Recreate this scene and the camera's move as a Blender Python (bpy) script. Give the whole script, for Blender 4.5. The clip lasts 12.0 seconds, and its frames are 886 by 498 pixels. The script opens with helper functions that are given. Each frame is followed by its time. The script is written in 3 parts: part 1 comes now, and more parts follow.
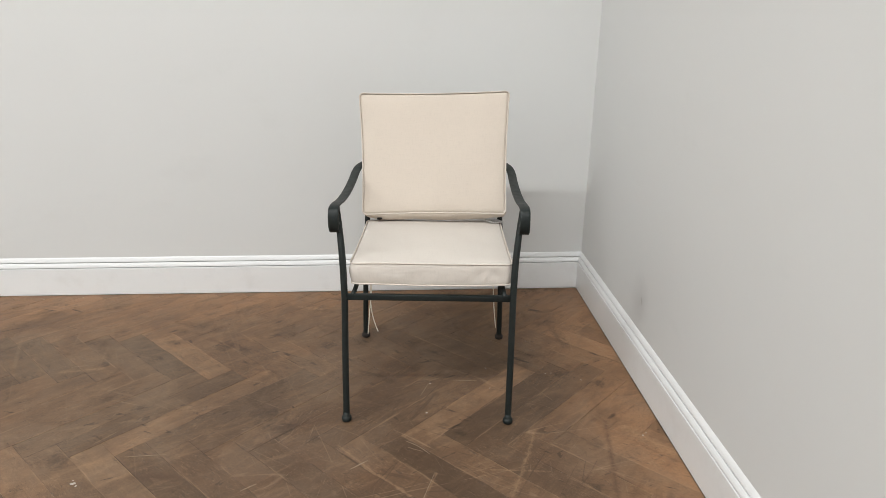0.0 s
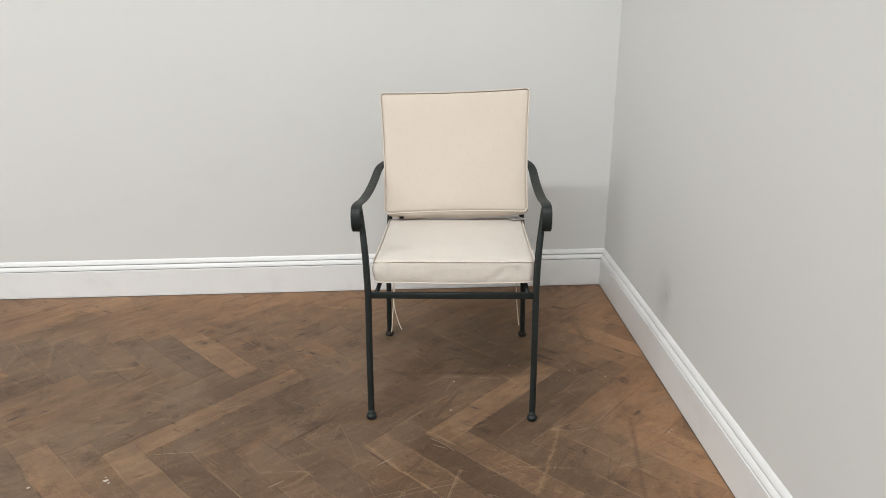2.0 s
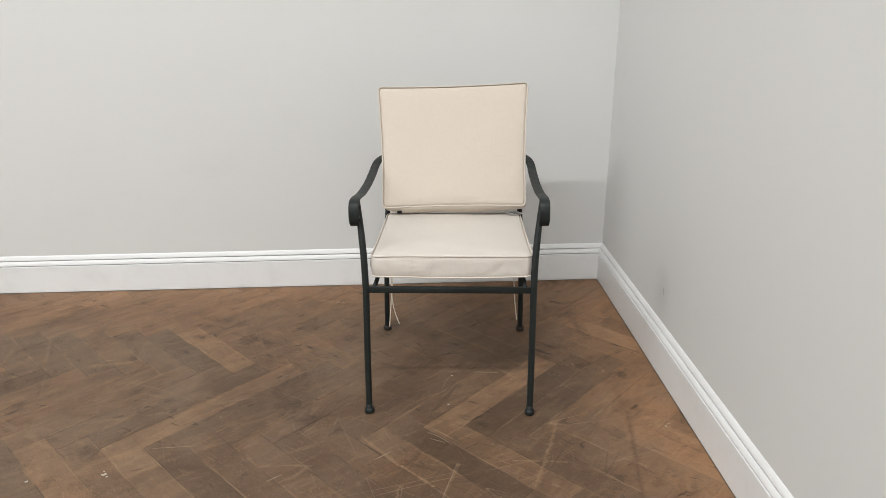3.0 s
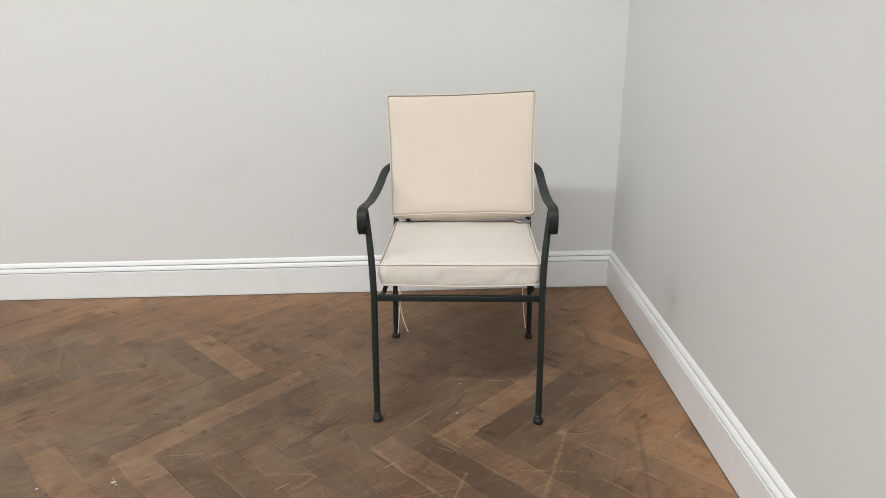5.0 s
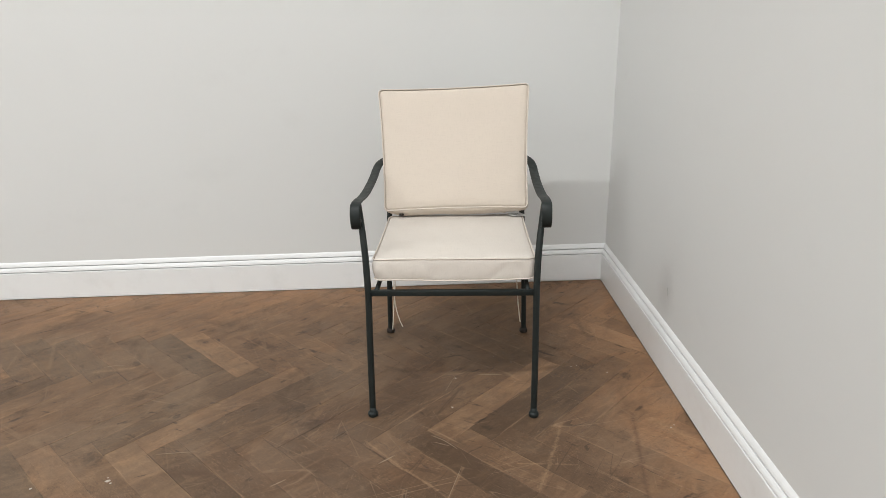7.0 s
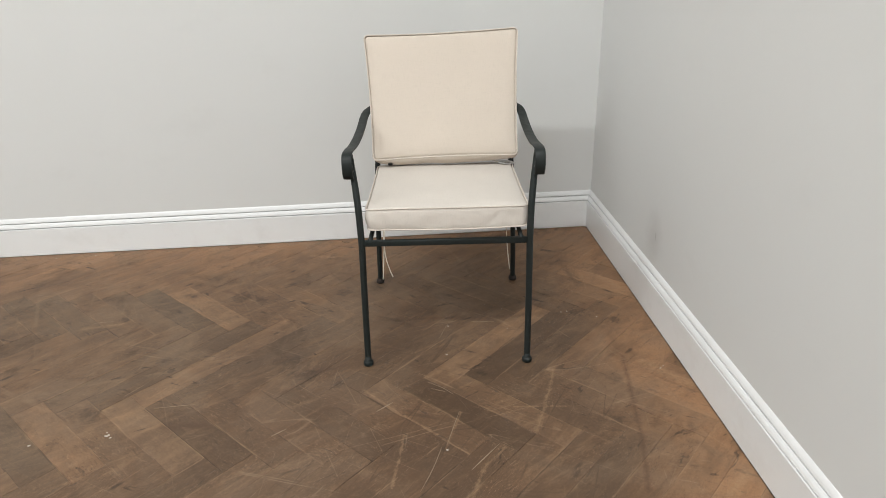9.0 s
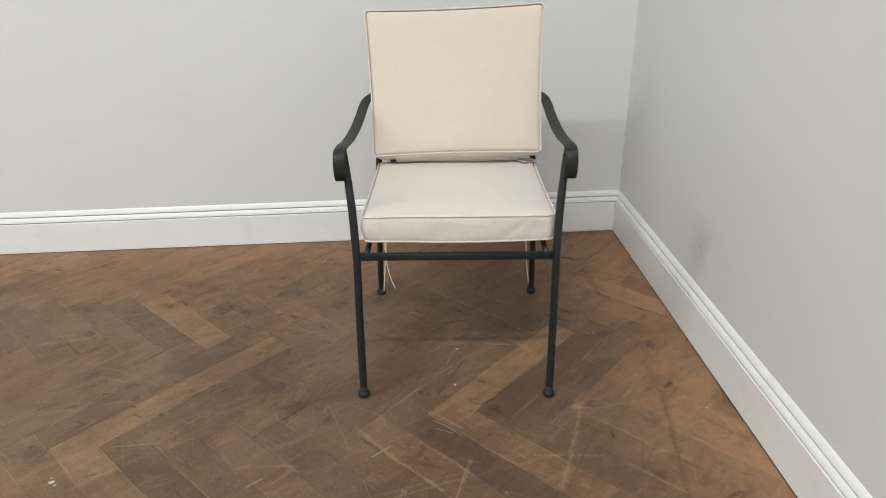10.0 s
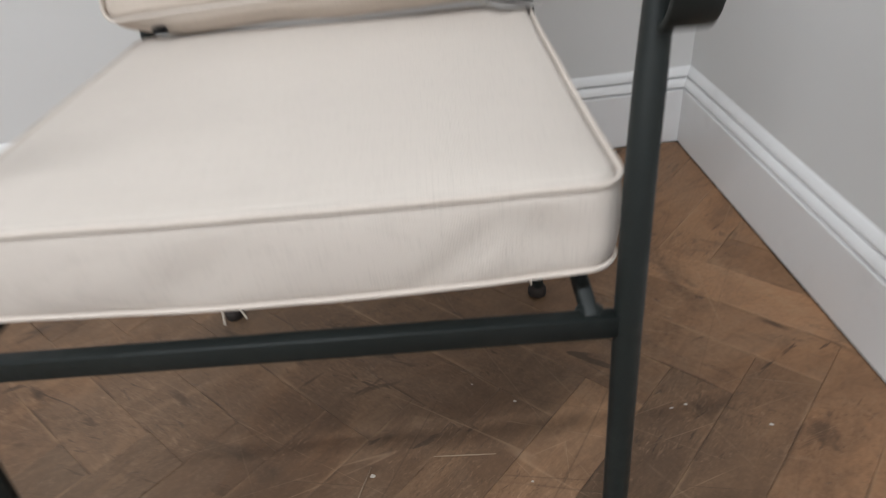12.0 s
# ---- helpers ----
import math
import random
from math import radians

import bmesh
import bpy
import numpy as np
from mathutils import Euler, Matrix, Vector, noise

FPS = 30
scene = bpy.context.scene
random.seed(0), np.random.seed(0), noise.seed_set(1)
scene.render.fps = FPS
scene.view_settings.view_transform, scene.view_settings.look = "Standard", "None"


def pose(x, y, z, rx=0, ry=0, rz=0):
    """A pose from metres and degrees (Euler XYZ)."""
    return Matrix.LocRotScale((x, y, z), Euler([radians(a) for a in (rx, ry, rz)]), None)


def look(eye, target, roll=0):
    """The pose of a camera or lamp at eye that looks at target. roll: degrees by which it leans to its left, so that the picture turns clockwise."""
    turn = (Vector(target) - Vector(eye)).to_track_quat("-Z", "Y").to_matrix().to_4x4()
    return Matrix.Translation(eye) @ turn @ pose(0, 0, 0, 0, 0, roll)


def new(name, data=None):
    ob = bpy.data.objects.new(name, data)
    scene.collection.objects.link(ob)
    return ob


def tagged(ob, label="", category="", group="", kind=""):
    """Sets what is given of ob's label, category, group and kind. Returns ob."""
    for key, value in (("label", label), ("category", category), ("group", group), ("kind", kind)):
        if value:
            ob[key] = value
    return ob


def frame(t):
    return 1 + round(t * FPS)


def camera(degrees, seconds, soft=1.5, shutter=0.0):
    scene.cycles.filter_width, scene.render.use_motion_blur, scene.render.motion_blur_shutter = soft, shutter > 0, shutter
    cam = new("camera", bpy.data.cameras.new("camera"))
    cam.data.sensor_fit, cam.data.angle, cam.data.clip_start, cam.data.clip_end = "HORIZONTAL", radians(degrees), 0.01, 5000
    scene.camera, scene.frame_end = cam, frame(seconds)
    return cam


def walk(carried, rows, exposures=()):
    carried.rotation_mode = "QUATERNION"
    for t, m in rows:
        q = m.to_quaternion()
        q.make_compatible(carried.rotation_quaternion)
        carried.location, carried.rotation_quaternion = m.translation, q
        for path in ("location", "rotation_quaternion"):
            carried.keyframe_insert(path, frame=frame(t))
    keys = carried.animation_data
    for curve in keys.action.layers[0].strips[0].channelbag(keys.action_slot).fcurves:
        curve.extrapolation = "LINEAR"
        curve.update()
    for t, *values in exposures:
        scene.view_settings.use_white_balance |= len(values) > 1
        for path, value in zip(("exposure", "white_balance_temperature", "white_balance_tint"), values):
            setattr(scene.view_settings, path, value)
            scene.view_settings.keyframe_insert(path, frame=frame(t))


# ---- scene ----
# The camera, carried by hand towards the chair
cam = camera(67.3, 12.0, soft=0.75, shutter=0.3)
PATH = [
    (0, (-0.021, 0.179, 1.191), (0.092, 2.055, 0.508), 0.5),
    (0.5, (-0.017, 0.167, 1.198), (0.075, 2.054, 0.54), 0.5),
    (1, (-0.023, 0.164, 1.199), (0.053, 2.05, 0.539), -0.3),
    (1.5, (-0.019, 0.16, 1.192), (0.035, 2.044, 0.523), -0.6),
    (2, (-0.021, 0.171, 1.19), (0.025, 2.049, 0.505), -0.9),
    (2.5, (-0.012, 0.172, 1.196), (0.026, 2.048, 0.504), -1.1),
    (3, (-0.02, 0.171, 1.19), (0.031, 2.044, 0.489), -0.8),
    (5, (-0.015, 0.176, 1.199), (0.007, 2.055, 0.512), -1.1),
    (5.5, (-0.004, 0.174, 1.203), (0.026, 2.045, 0.496), -1.3),
    (6, (-0.011, 0.175, 1.201), (0.041, 2.044, 0.491), -1.2),
    (6.5, (-0.006, 0.178, 1.198), (0.049, 2.048, 0.492), -1.6),
    (7, (-0.015, 0.179, 1.193), (0.025, 2.053, 0.494), -1.5),
    (8.8, (-0.044, 0.175, 1.185), (-0.002, 2.016, 0.403), -2.8),
    (9, (-0.071, 0.183, 1.189), (0.04, 1.996, 0.351), -1.7),
    (9.2, (-0.083, 0.208, 1.162), (0.048, 2.013, 0.311), -2.6),
    (9.5, (-0.078, 0.27, 1.153), (0.053, 2.056, 0.263), -4.0),
    (9.8, (-0.061, 0.389, 1.127), (0.065, 2.179, 0.243), -2.1),
    (10, (-0.053, 0.489, 1.126), (0.029, 2.286, 0.253), -1.2),
    (10.2, (-0.057, 0.594, 1.135), (0.02, 2.384, 0.245), 0.6),
    (10.5, (-0.068, 0.726, 1.128), (0.015, 2.504, 0.217), -0.5),
    (10.7, (-0.059, 0.833, 1.129), (0.192, 2.589, 0.205), -0.9),
    (11, (0.007, 1.023, 1.094), (0.304, 2.777, 0.18), -2.3),
    (11.2, (0.065, 1.155, 1.071), (0.32, 2.94, 0.206), -2.6),
    (11.3, (0.090, 1.209, 1.065), (0.309, 2.989, 0.170), -2.4),
    (11.5, (0.114, 1.325, 1.012), (0.349, 3.031, -0.019), -2.1),
    (11.7, (0.145, 1.448, 0.912), (0.383, 3.095, -0.195), -1.1),
    (11.8, (0.141, 1.498, 0.859), (0.312, 3.138, -0.275), -3.7),
    (11.9, (0.154, 1.545, 0.783), (0.203, 3.184, -0.354), -6.2),
    (12, (0.160, 1.594, 0.709), (0.206, 3.221, -0.432), -5.9),
]
EXPOSURES = [(0, -0.01, 6500, 10), (8.8, -0.02, 6500, 9.5), (9.5, -0.03, 6500, 7.5), (10.5, -0.03, 6420, 8), (11, -0.03, 6370, 10), (11.5, -0.03, 6340, 10.5), (12, -0.15, 6230, 12)]
walk(cam, [(t, look(eye, target, roll)) for t, eye, target, roll in PATH], EXPOSURES)

# ---- light: rows of linear ceiling lights that run along x ----
CEILING = 4.55
EAST, NORTH, WEST, SOUTH = 0.766, 2.936, -7.0, -7.2
# each lamp: the middle of it, its length and its power
LAMPS = [(-2.62, -0.48, 6.55, 314.0), (-2.62, -5.3, 6.55, 98.0)]
world = bpy.data.worlds.new("world")
world.use_nodes = True
world.node_tree.nodes["Background"].inputs[0].default_value = (0.8, 0.85, 0.9, 1)
world.node_tree.nodes["Background"].inputs[1].default_value = 0.05
scene.world = world
for lamp_x, lamp_y, long, watts in LAMPS:
    tube = bpy.data.lights.new("ceiling_tube", "AREA")
    tube.shape, tube.size, tube.size_y = "RECTANGLE", long, 0.09
    tube.energy, tube.color = watts, (0.98, 1.0, 0.995)
    new("ceiling_tube", tube).matrix_world = pose(lamp_x, lamp_y, CEILING - 0.075)


# ---- materials ----
class Nodes:
    """A node material under construction."""

    def __init__(self, name):
        self.mat = bpy.data.materials.new(name)
        self.mat.use_nodes = True
        self.tree = self.mat.node_tree
        self.bsdf = self.tree.nodes["Principled BSDF"]

    def add(self, kind, **settings):
        node = self.tree.nodes.new(kind)
        ins = settings.pop("ins", {})
        if "data_type" in settings:
            node.data_type = settings["data_type"]
        if "blend_type" in settings:
            node.blend_type = settings["blend_type"]
        if "operation" in settings:
            node.operation = settings["operation"]
        if "rotation_type" in settings:
            node.rotation_type = settings["rotation_type"]
        if "bands_direction" in settings:
            node.bands_direction = settings["bands_direction"]
        for key, value in ins.items():
            if isinstance(value, bpy.types.NodeSocket):
                self.tree.links.new(value, node.inputs[key])
            else:
                node.inputs[key].default_value = value
        return node

    def link(self, a, b):
        self.tree.links.new(a, b)

    def coords(self, kind="Object"):
        return self.add("ShaderNodeTexCoord").outputs[kind]

    def place(self):
        return self.add("ShaderNodeNewGeometry").outputs["Position"]

    def scaled(self, vector, scale, shift=(0, 0, 0)):
        return self.add("ShaderNodeMapping", ins={"Vector": vector, "Scale": scale, "Location": shift}).outputs[0]

    def noise(self, vector, scale, detail=4.0, rough=0.55, distort=0.0):
        return self.add("ShaderNodeTexNoise", ins={"Vector": vector, "Scale": scale, "Detail": detail, "Roughness": rough, "Distortion": distort}).outputs["Fac"]

    def ramp(self, fac, stops):
        node = self.add("ShaderNodeValToRGB", ins={"Fac": fac})
        ramp = node.color_ramp
        while len(ramp.elements) < len(stops):
            ramp.elements.new(0.5)
        for element, (at, colour) in zip(ramp.elements, stops):
            element.position = at
            element.color = (*colour, 1) if not isinstance(colour, (int, float)) else (colour, colour, colour, 1)
        return node.outputs["Color"]

    def mix(self, fac, a, b, blend="MIX"):
        node = self.add("ShaderNodeMix", data_type="RGBA", blend_type=blend)
        for key, value in ((0, fac), (6, a), (7, b)):
            if isinstance(value, bpy.types.NodeSocket):
                self.link(value, node.inputs[key])
            else:
                node.inputs[key].default_value = value if key == 0 else (*value, 1)
        return node.outputs[2]

    def math(self, operation, a, b=0.0):
        node = self.add("ShaderNodeMath", operation=operation)
        for key, value in ((0, a), (1, b)):
            if isinstance(value, bpy.types.NodeSocket):
                self.link(value, node.inputs[key])
            else:
                node.inputs[key].default_value = value
        return node.outputs[0]

    def bump(self, height, strength, distance):
        return self.add("ShaderNodeBump", ins={"Height": height, "Strength": strength, "Distance": distance}).outputs[0]

    def finish(self, colour=None, rough=None, normal=None, metal=None, gloss=None):
        for key, value in (("Base Color", colour), ("Roughness", rough), ("Normal", normal), ("Metallic", metal), ("Specular IOR Level", gloss)):
            if value is None:
                continue
            if isinstance(value, bpy.types.NodeSocket):
                self.link(value, self.bsdf.inputs[key])
            else:
                self.bsdf.inputs[key].default_value = (*value, 1) if isinstance(value, tuple) else value
        return self.mat


def wall_paint():
    n = Nodes("wall_paint")
    at = n.place()
    cloud = n.noise(at, 1.3, 3)
    dirt = n.ramp(n.noise(n.scaled(at, (1, 1, 1.6), (3, 1, 0)), 3.2, 6, 0.62), [(0.60, 0.0), (0.80, 1.0)])
    colour = n.mix(n.math("MULTIPLY", cloud, 0.5), (0.694, 0.700, 0.692), (0.728, 0.735, 0.730))
    colour = n.mix(n.math("MULTIPLY", dirt, 0.07), colour, (0.40, 0.39, 0.37))
    away = n.add("ShaderNodeVectorMath", operation="DISTANCE", ins={0: n.scaled(at, (0.8, 0.8, 0.55)), 1: (EAST * 0.8, 2.185 * 0.8, 0.143)}).outputs["Value"]
    away = n.math("ADD", away, n.math("MULTIPLY", n.math("SUBTRACT", n.noise(at, 22, 5, 0.65), 0.5), 0.07))
    colour = n.mix(n.math("MULTIPLY", n.ramp(away, [(0.0, 1.0), (0.07, 0.0)]), 0.22), colour, (0.36, 0.35, 0.34))
    roller = n.noise(n.scaled(at, (1, 1, 0.75)), 260, 3, 0.6)
    return n.finish(colour, n.ramp(cloud, [(0.3, 0.42), (0.7, 0.5)]), n.bump(roller, 0.12, 0.001), gloss=0.35)


def gloss_white():
    n = Nodes("gloss_white_paint")
    at = n.place()
    brush = n.noise(n.scaled(at, (6, 6, 60)), 12, 4)
    grime = n.ramp(n.noise(at, 9, 7, 0.65), [(0.52, 0.0), (0.75, 1.0)])
    colour = n.mix(n.math("MULTIPLY", grime, 0.13), (0.82, 0.83, 0.835), (0.45, 0.42, 0.38))
    return n.finish(colour, 0.28, n.bump(brush, 0.08, 0.0008), gloss=0.5)


def plain_ceiling():
    n = Nodes("ceiling_paint")
    colour = n.mix(n.noise(n.place(), 2, 3), (0.78, 0.78, 0.77), (0.82, 0.82, 0.81))
    return n.finish(colour, 0.8)


SPOTS = [(-0.690, 2.425, 0.055), (-0.622, 2.395, 0.040), (-0.885, 2.450, 0.035), (-0.312, 2.419, 0.045), (-0.459, 1.974, 0.060), (-0.392, 1.894, 0.050), (-0.297, 1.832, 0.028), (-0.990, 1.773, 0.050), (0.472, 1.590, 0.030), (0.630, 2.109, 0.030), (0.130, 1.844, 0.028), (-1.080, 2.316, 0.035), (-0.860, 2.027, 0.030), (0.501, 2.161, 0.028)]


# long rubs and drag marks on the floor, from one end to the other, with half their width
RUBS = [(0.361, 1.855, 0.321, 1.742, 0.010), (0.321, 1.742, 0.247, 1.563, 0.013), (-0.221, 1.803, -0.117, 1.684, 0.007), (-0.117, 1.684, -0.014, 1.582, 0.007), (0.057, 1.667, 0.003, 1.528, 0.008),
        (-0.111, 1.535, -0.134, 1.411, 0.007), (0.155, 1.514, 0.095, 1.451, 0.009), (0.095, 1.451, 0.048, 1.339, 0.012), (0.207, 1.677, 0.368, 1.662, 0.006), (-0.103, 1.588, -0.138, 1.402, 0.007),
        (0.639, 1.855, 0.732, 1.730, 0.032), (0.724, 1.366, 0.612, 1.266, 0.030), (0.645, 2.470, 0.716, 2.330, 0.030), (-1.200, 2.256, -1.079, 2.275, 0.018), (-0.470, 2.760, -0.370, 2.730, 0.022)]
DRAGS = [(0.585, 1.885, 0.545, 1.668, 0.013), (0.545, 1.668, 0.513, 1.502, 0.014), (0.513, 1.502, 0.469, 1.332, 0.013), (-0.420, 1.890, -0.276, 1.934, 0.013), (-0.764, 2.479, -0.608, 2.393, 0.020), (-0.754, 1.690, -0.642, 1.684, 0.026)]


def along_lines(n, at, lines, uneven):
    """How near the floor lies to the nearest of some straight marks: 1 on it, 0 off it."""
    flat = n.scaled(at, (1, 1, 0))
    best = None
    for x0, y0, x1, y1, half in lines:
        way = Vector((x1 - x0, y1 - y0, 0))
        off = n.add("ShaderNodeVectorMath", operation="SUBTRACT", ins={0: flat, 1: (x0, y0, 0)}).outputs[0]
        share = n.add("ShaderNodeVectorMath", operation="DOT_PRODUCT", ins={0: off, 1: tuple(way / way.length_squared)}).outputs["Value"]
        share = n.math("MINIMUM", n.math("MAXIMUM", share, 0.0), 1.0)
        foot = n.add("ShaderNodeVectorMath", operation="SCALE", ins={0: tuple(way), "Scale": share}).outputs[0]
        far = n.add("ShaderNodeVectorMath", operation="DISTANCE", ins={0: off, 1: foot}).outputs["Value"]
        far = n.math("DIVIDE", far, half)
        best = far if best is None else n.math("MINIMUM", best, far)
    return n.ramp(n.math("ADD", best, uneven), [(0.0, 1.0), (1.0, 0.0)])


def aged_oak(name, joined=False):
    n = Nodes(name)
    if joined:
        chance = n.add("ShaderNodeNewGeometry").outputs["Random Per Island"]
        tint, local = chance, n.place()
        warm = n.math("FRACT", n.math("MULTIPLY", chance, 7.3))
    else:
        info = n.add("ShaderNodeObjectInfo")
        chance, local = info.outputs["Random"], n.coords("Object")
        marks = n.add("ShaderNodeSeparateColor", ins={0: info.outputs["Color"]})
        tint, warm = marks.outputs[0], marks.outputs[1]
    at = n.place()
    shift = n.add("ShaderNodeCombineXYZ", ins={0: n.math("MULTIPLY", chance, 41.0), 1: n.math("MULTIPLY", chance, 17.0), 2: n.math("MULTIPLY", chance, 7.0)}).outputs[0]
    own = n.add("ShaderNodeVectorMath", operation="ADD", ins={0: local, 1: shift}).outputs[0]
    figure = n.noise(n.scaled(own, (2.2, 9, 1)), 2.2, 6, 0.62, 1.6)
    grain = n.noise(n.scaled(own, (14, 190, 1)), 1.6, 5, 0.65, 0.4)
    tone = n.ramp(tint, [(0.0, (0.112, 0.073, 0.047)), (0.35, (0.145, 0.092, 0.058)), (0.65, (0.182, 0.113, 0.068)), (1.0, (0.228, 0.145, 0.088))])
    # some boards lean to red, some to grey
    tone = n.mix(n.math("MULTIPLY", n.ramp(warm, [(0.5, 0.0), (1.0, 1.0)]), 0.50), tone, (0.215, 0.116, 0.062))
    tone = n.mix(n.math("MULTIPLY", n.ramp(warm, [(0.0, 1.0), (0.5, 0.0)]), 0.70), tone, (0.168, 0.124, 0.086))
    colour = n.mix(n.math("MULTIPLY", n.ramp(figure, [(0.34, 1.0), (0.60, 0.0)]), 0.34), tone, (0.078, 0.050, 0.031))
    colour = n.mix(n.math("MULTIPLY", n.ramp(figure, [(0.52, 0.0), (0.74, 1.0)]), 0.32), colour, (0.215, 0.132, 0.078))
    colour = n.mix(n.math("MULTIPLY", n.ramp(grain, [(0.40, 1.0), (0.58, 0.0)]), 0.10), colour, (0.060, 0.038, 0.025))
    # grey where it is walked on, paler and warmer towards the walls
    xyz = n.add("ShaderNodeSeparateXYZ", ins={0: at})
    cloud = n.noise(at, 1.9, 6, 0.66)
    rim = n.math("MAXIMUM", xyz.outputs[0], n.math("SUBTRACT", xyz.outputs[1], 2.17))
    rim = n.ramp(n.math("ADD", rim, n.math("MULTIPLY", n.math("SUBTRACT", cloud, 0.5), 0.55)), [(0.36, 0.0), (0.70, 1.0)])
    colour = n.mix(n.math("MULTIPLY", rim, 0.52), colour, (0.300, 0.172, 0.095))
    patina = n.ramp(cloud, [(0.40, 0.0), (0.64, 1.0)])
    colour = n.mix(n.math("MULTIPLY", n.math("MULTIPLY", patina, n.math("SUBTRACT", 1.0, rim)), 0.40), colour, (0.158, 0.112, 0.076))
    # a broad ragged darker patch, centred in front of the chair
    front_patch = n.add("ShaderNodeVectorMath", operation="DISTANCE", ins={0: at, 1: (-0.16, 1.48, 0.0)}).outputs["Value"]
    front_patch = n.ramp(n.math("ADD", front_patch, n.math("MULTIPLY", n.math("SUBTRACT", n.noise(at, 4.0, 6, 0.68), 0.5), 1.3)), [(0.35, 1.0), (0.90, 0.0)])
    colour = n.mix(n.math("MULTIPLY", front_patch, 0.62), colour, (0.092, 0.058, 0.037))
    turned = n.add("ShaderNodeVectorRotate", rotation_type="Z_AXIS", ins={"Vector": at, "Angle": -0.62}).outputs[0]
    smear = n.noise(n.scaled(turned, (2.6, 9.0, 1)), 1.6, 6, 0.64, 1.6)
    colour = n.mix(n.math("MULTIPLY", n.ramp(smear, [(0.34, 1.0), (0.52, 0.0)]), 0.34), colour, (0.085, 0.056, 0.038))
    colour = n.mix(n.math("MULTIPLY", n.ramp(smear, [(0.52, 0.0), (0.70, 1.0)]), 0.30), colour, (0.275, 0.180, 0.110))
    # knots along the boards, dark spots and stains
    knots = n.add("ShaderNodeTexVoronoi", ins={"Vector": n.scaled(own, (3.2, 9.0, 0.02)), "Scale": 1.35, "Randomness": 1.0}).outputs["Distance"]
    wobble = n.math("ADD", knots, n.math("MULTIPLY", n.noise(n.scaled(own, (1, 3, 1)), 30, 5, 0.7), 0.22))
    colour = n.mix(n.math("MULTIPLY", n.ramp(wobble, [(0.13, 1.0), (0.22, 0.0)]), 0.75), colour, (0.032, 0.021, 0.015))
    ragged = n.math("MULTIPLY", n.math("SUBTRACT", n.noise(n.scaled(at, (1, 1, 1)), 26, 6, 0.7, 0.8), 0.5), 3.2)
    near = None
    if not joined:
        for x, y, r in SPOTS:
            away = n.add("ShaderNodeVectorMath", operation="DISTANCE", ins={0: at, 1: (x, y, 0.0)}).outputs["Value"]
            away = n.math("DIVIDE", away, r)
            near = away if near is None else n.math("MINIMUM", near, away)
        spot = n.ramp(n.math("ADD", near, ragged), [(0.10, 1.0), (0.80, 0.0)])
        colour = n.mix(n.math("MULTIPLY", spot, 0.60), colour, (0.034, 0.024, 0.018))
    stain = n.ramp(n.noise(n.scaled(at, (1, 1, 1), (5, 2, 0)), 6.2, 7, 0.66, 0.8), [(0.55, 0.0), (0.72, 1.0)])
    colour = n.mix(n.math("MULTIPLY", stain, 0.58), colour, (0.062, 0.046, 0.034))
    # worn pale streaks and grubby marks
    wear = n.ramp(n.noise(n.scaled(own, (8, 30, 1), (9, 4, 0)), 1.5, 8, 0.72, 1.4), [(0.60, 0.0), (0.76, 1.0)])
    colour = n.mix(n.math("MULTIPLY", wear, 0.30), colour, (0.290, 0.200, 0.130))
    grub = n.ramp(n.noise(n.scaled(own, (13, 48, 1), (2, 8, 0)), 1.4, 6, 0.7, 1.0), [(0.590, 0.0), (0.660, 1.0)])
    torn = n.ramp(n.noise(n.scaled(at, (1, 1, 1), (1, 9, 0)), 5.0, 4, 0.6), [(0.42, 0.0), (0.60, 1.0)])
    grub = n.math("MULTIPLY", grub, torn)
    colour = n.mix(n.math("MULTIPLY", grub, 0.72), colour, (0.048, 0.033, 0.024))
    chips = n.noise(n.scaled(own, (26, 90, 1), (4, 3, 0)), 1.5, 5, 0.75, 2.0)
    pale = n.math("MULTIPLY", n.ramp(chips, [(0.56, 0.0), (0.65, 1.0)]), n.ramp(torn, [(0.25, 0.15), (0.9, 1.0)]))
    colour = n.mix(n.math("MULTIPLY", pale, 0.40), colour, (0.325, 0.225, 0.150))
    dark = n.math("MULTIPLY", n.ramp(chips, [(0.35, 1.0), (0.44, 0.0)]), n.ramp(torn, [(0.25, 0.2), (0.9, 1.0)]))
    colour = n.mix(n.math("MULTIPLY", dark, 0.48), colour, (0.045, 0.031, 0.022))
    # short dark nicks and dents, and paler bruises that run across the joints
    for turn, size, shift in ((0.55, 15.0, 3.0), (-0.5, 19.0, 8.0)):
        turned = n.add("ShaderNodeVectorRotate", rotation_type="Z_AXIS", ins={"Vector": at, "Angle": -turn}).outputs[0]
        bent = n.noise(n.scaled(turned, (size * 0.42, size * 1.7, 1), (shift, shift, 0)), 1.0, 5, 0.62, 1.1)
        nick = n.math("MULTIPLY", n.ramp(bent, [(0.640, 0.0), (0.680, 1.0)]), n.ramp(n.noise(n.scaled(at, (1, 1, 1), (shift, 2, 0)), 3.1, 3), [(0.44, 0.0), (0.56, 1.0)]))
        colour = n.mix(n.math("MULTIPLY", nick, 0.74), colour, (0.040, 0.027, 0.020))
        colour = n.mix(n.math("MULTIPLY", n.ramp(bent, [(0.25, 1.0), (0.36, 0.0)]), 0.26), colour, (0.270, 0.190, 0.128))
    haze = n.noise(n.scaled(at, (1, 1, 1), (11, 6, 0)), 3.4, 5, 0.6, 0.6)
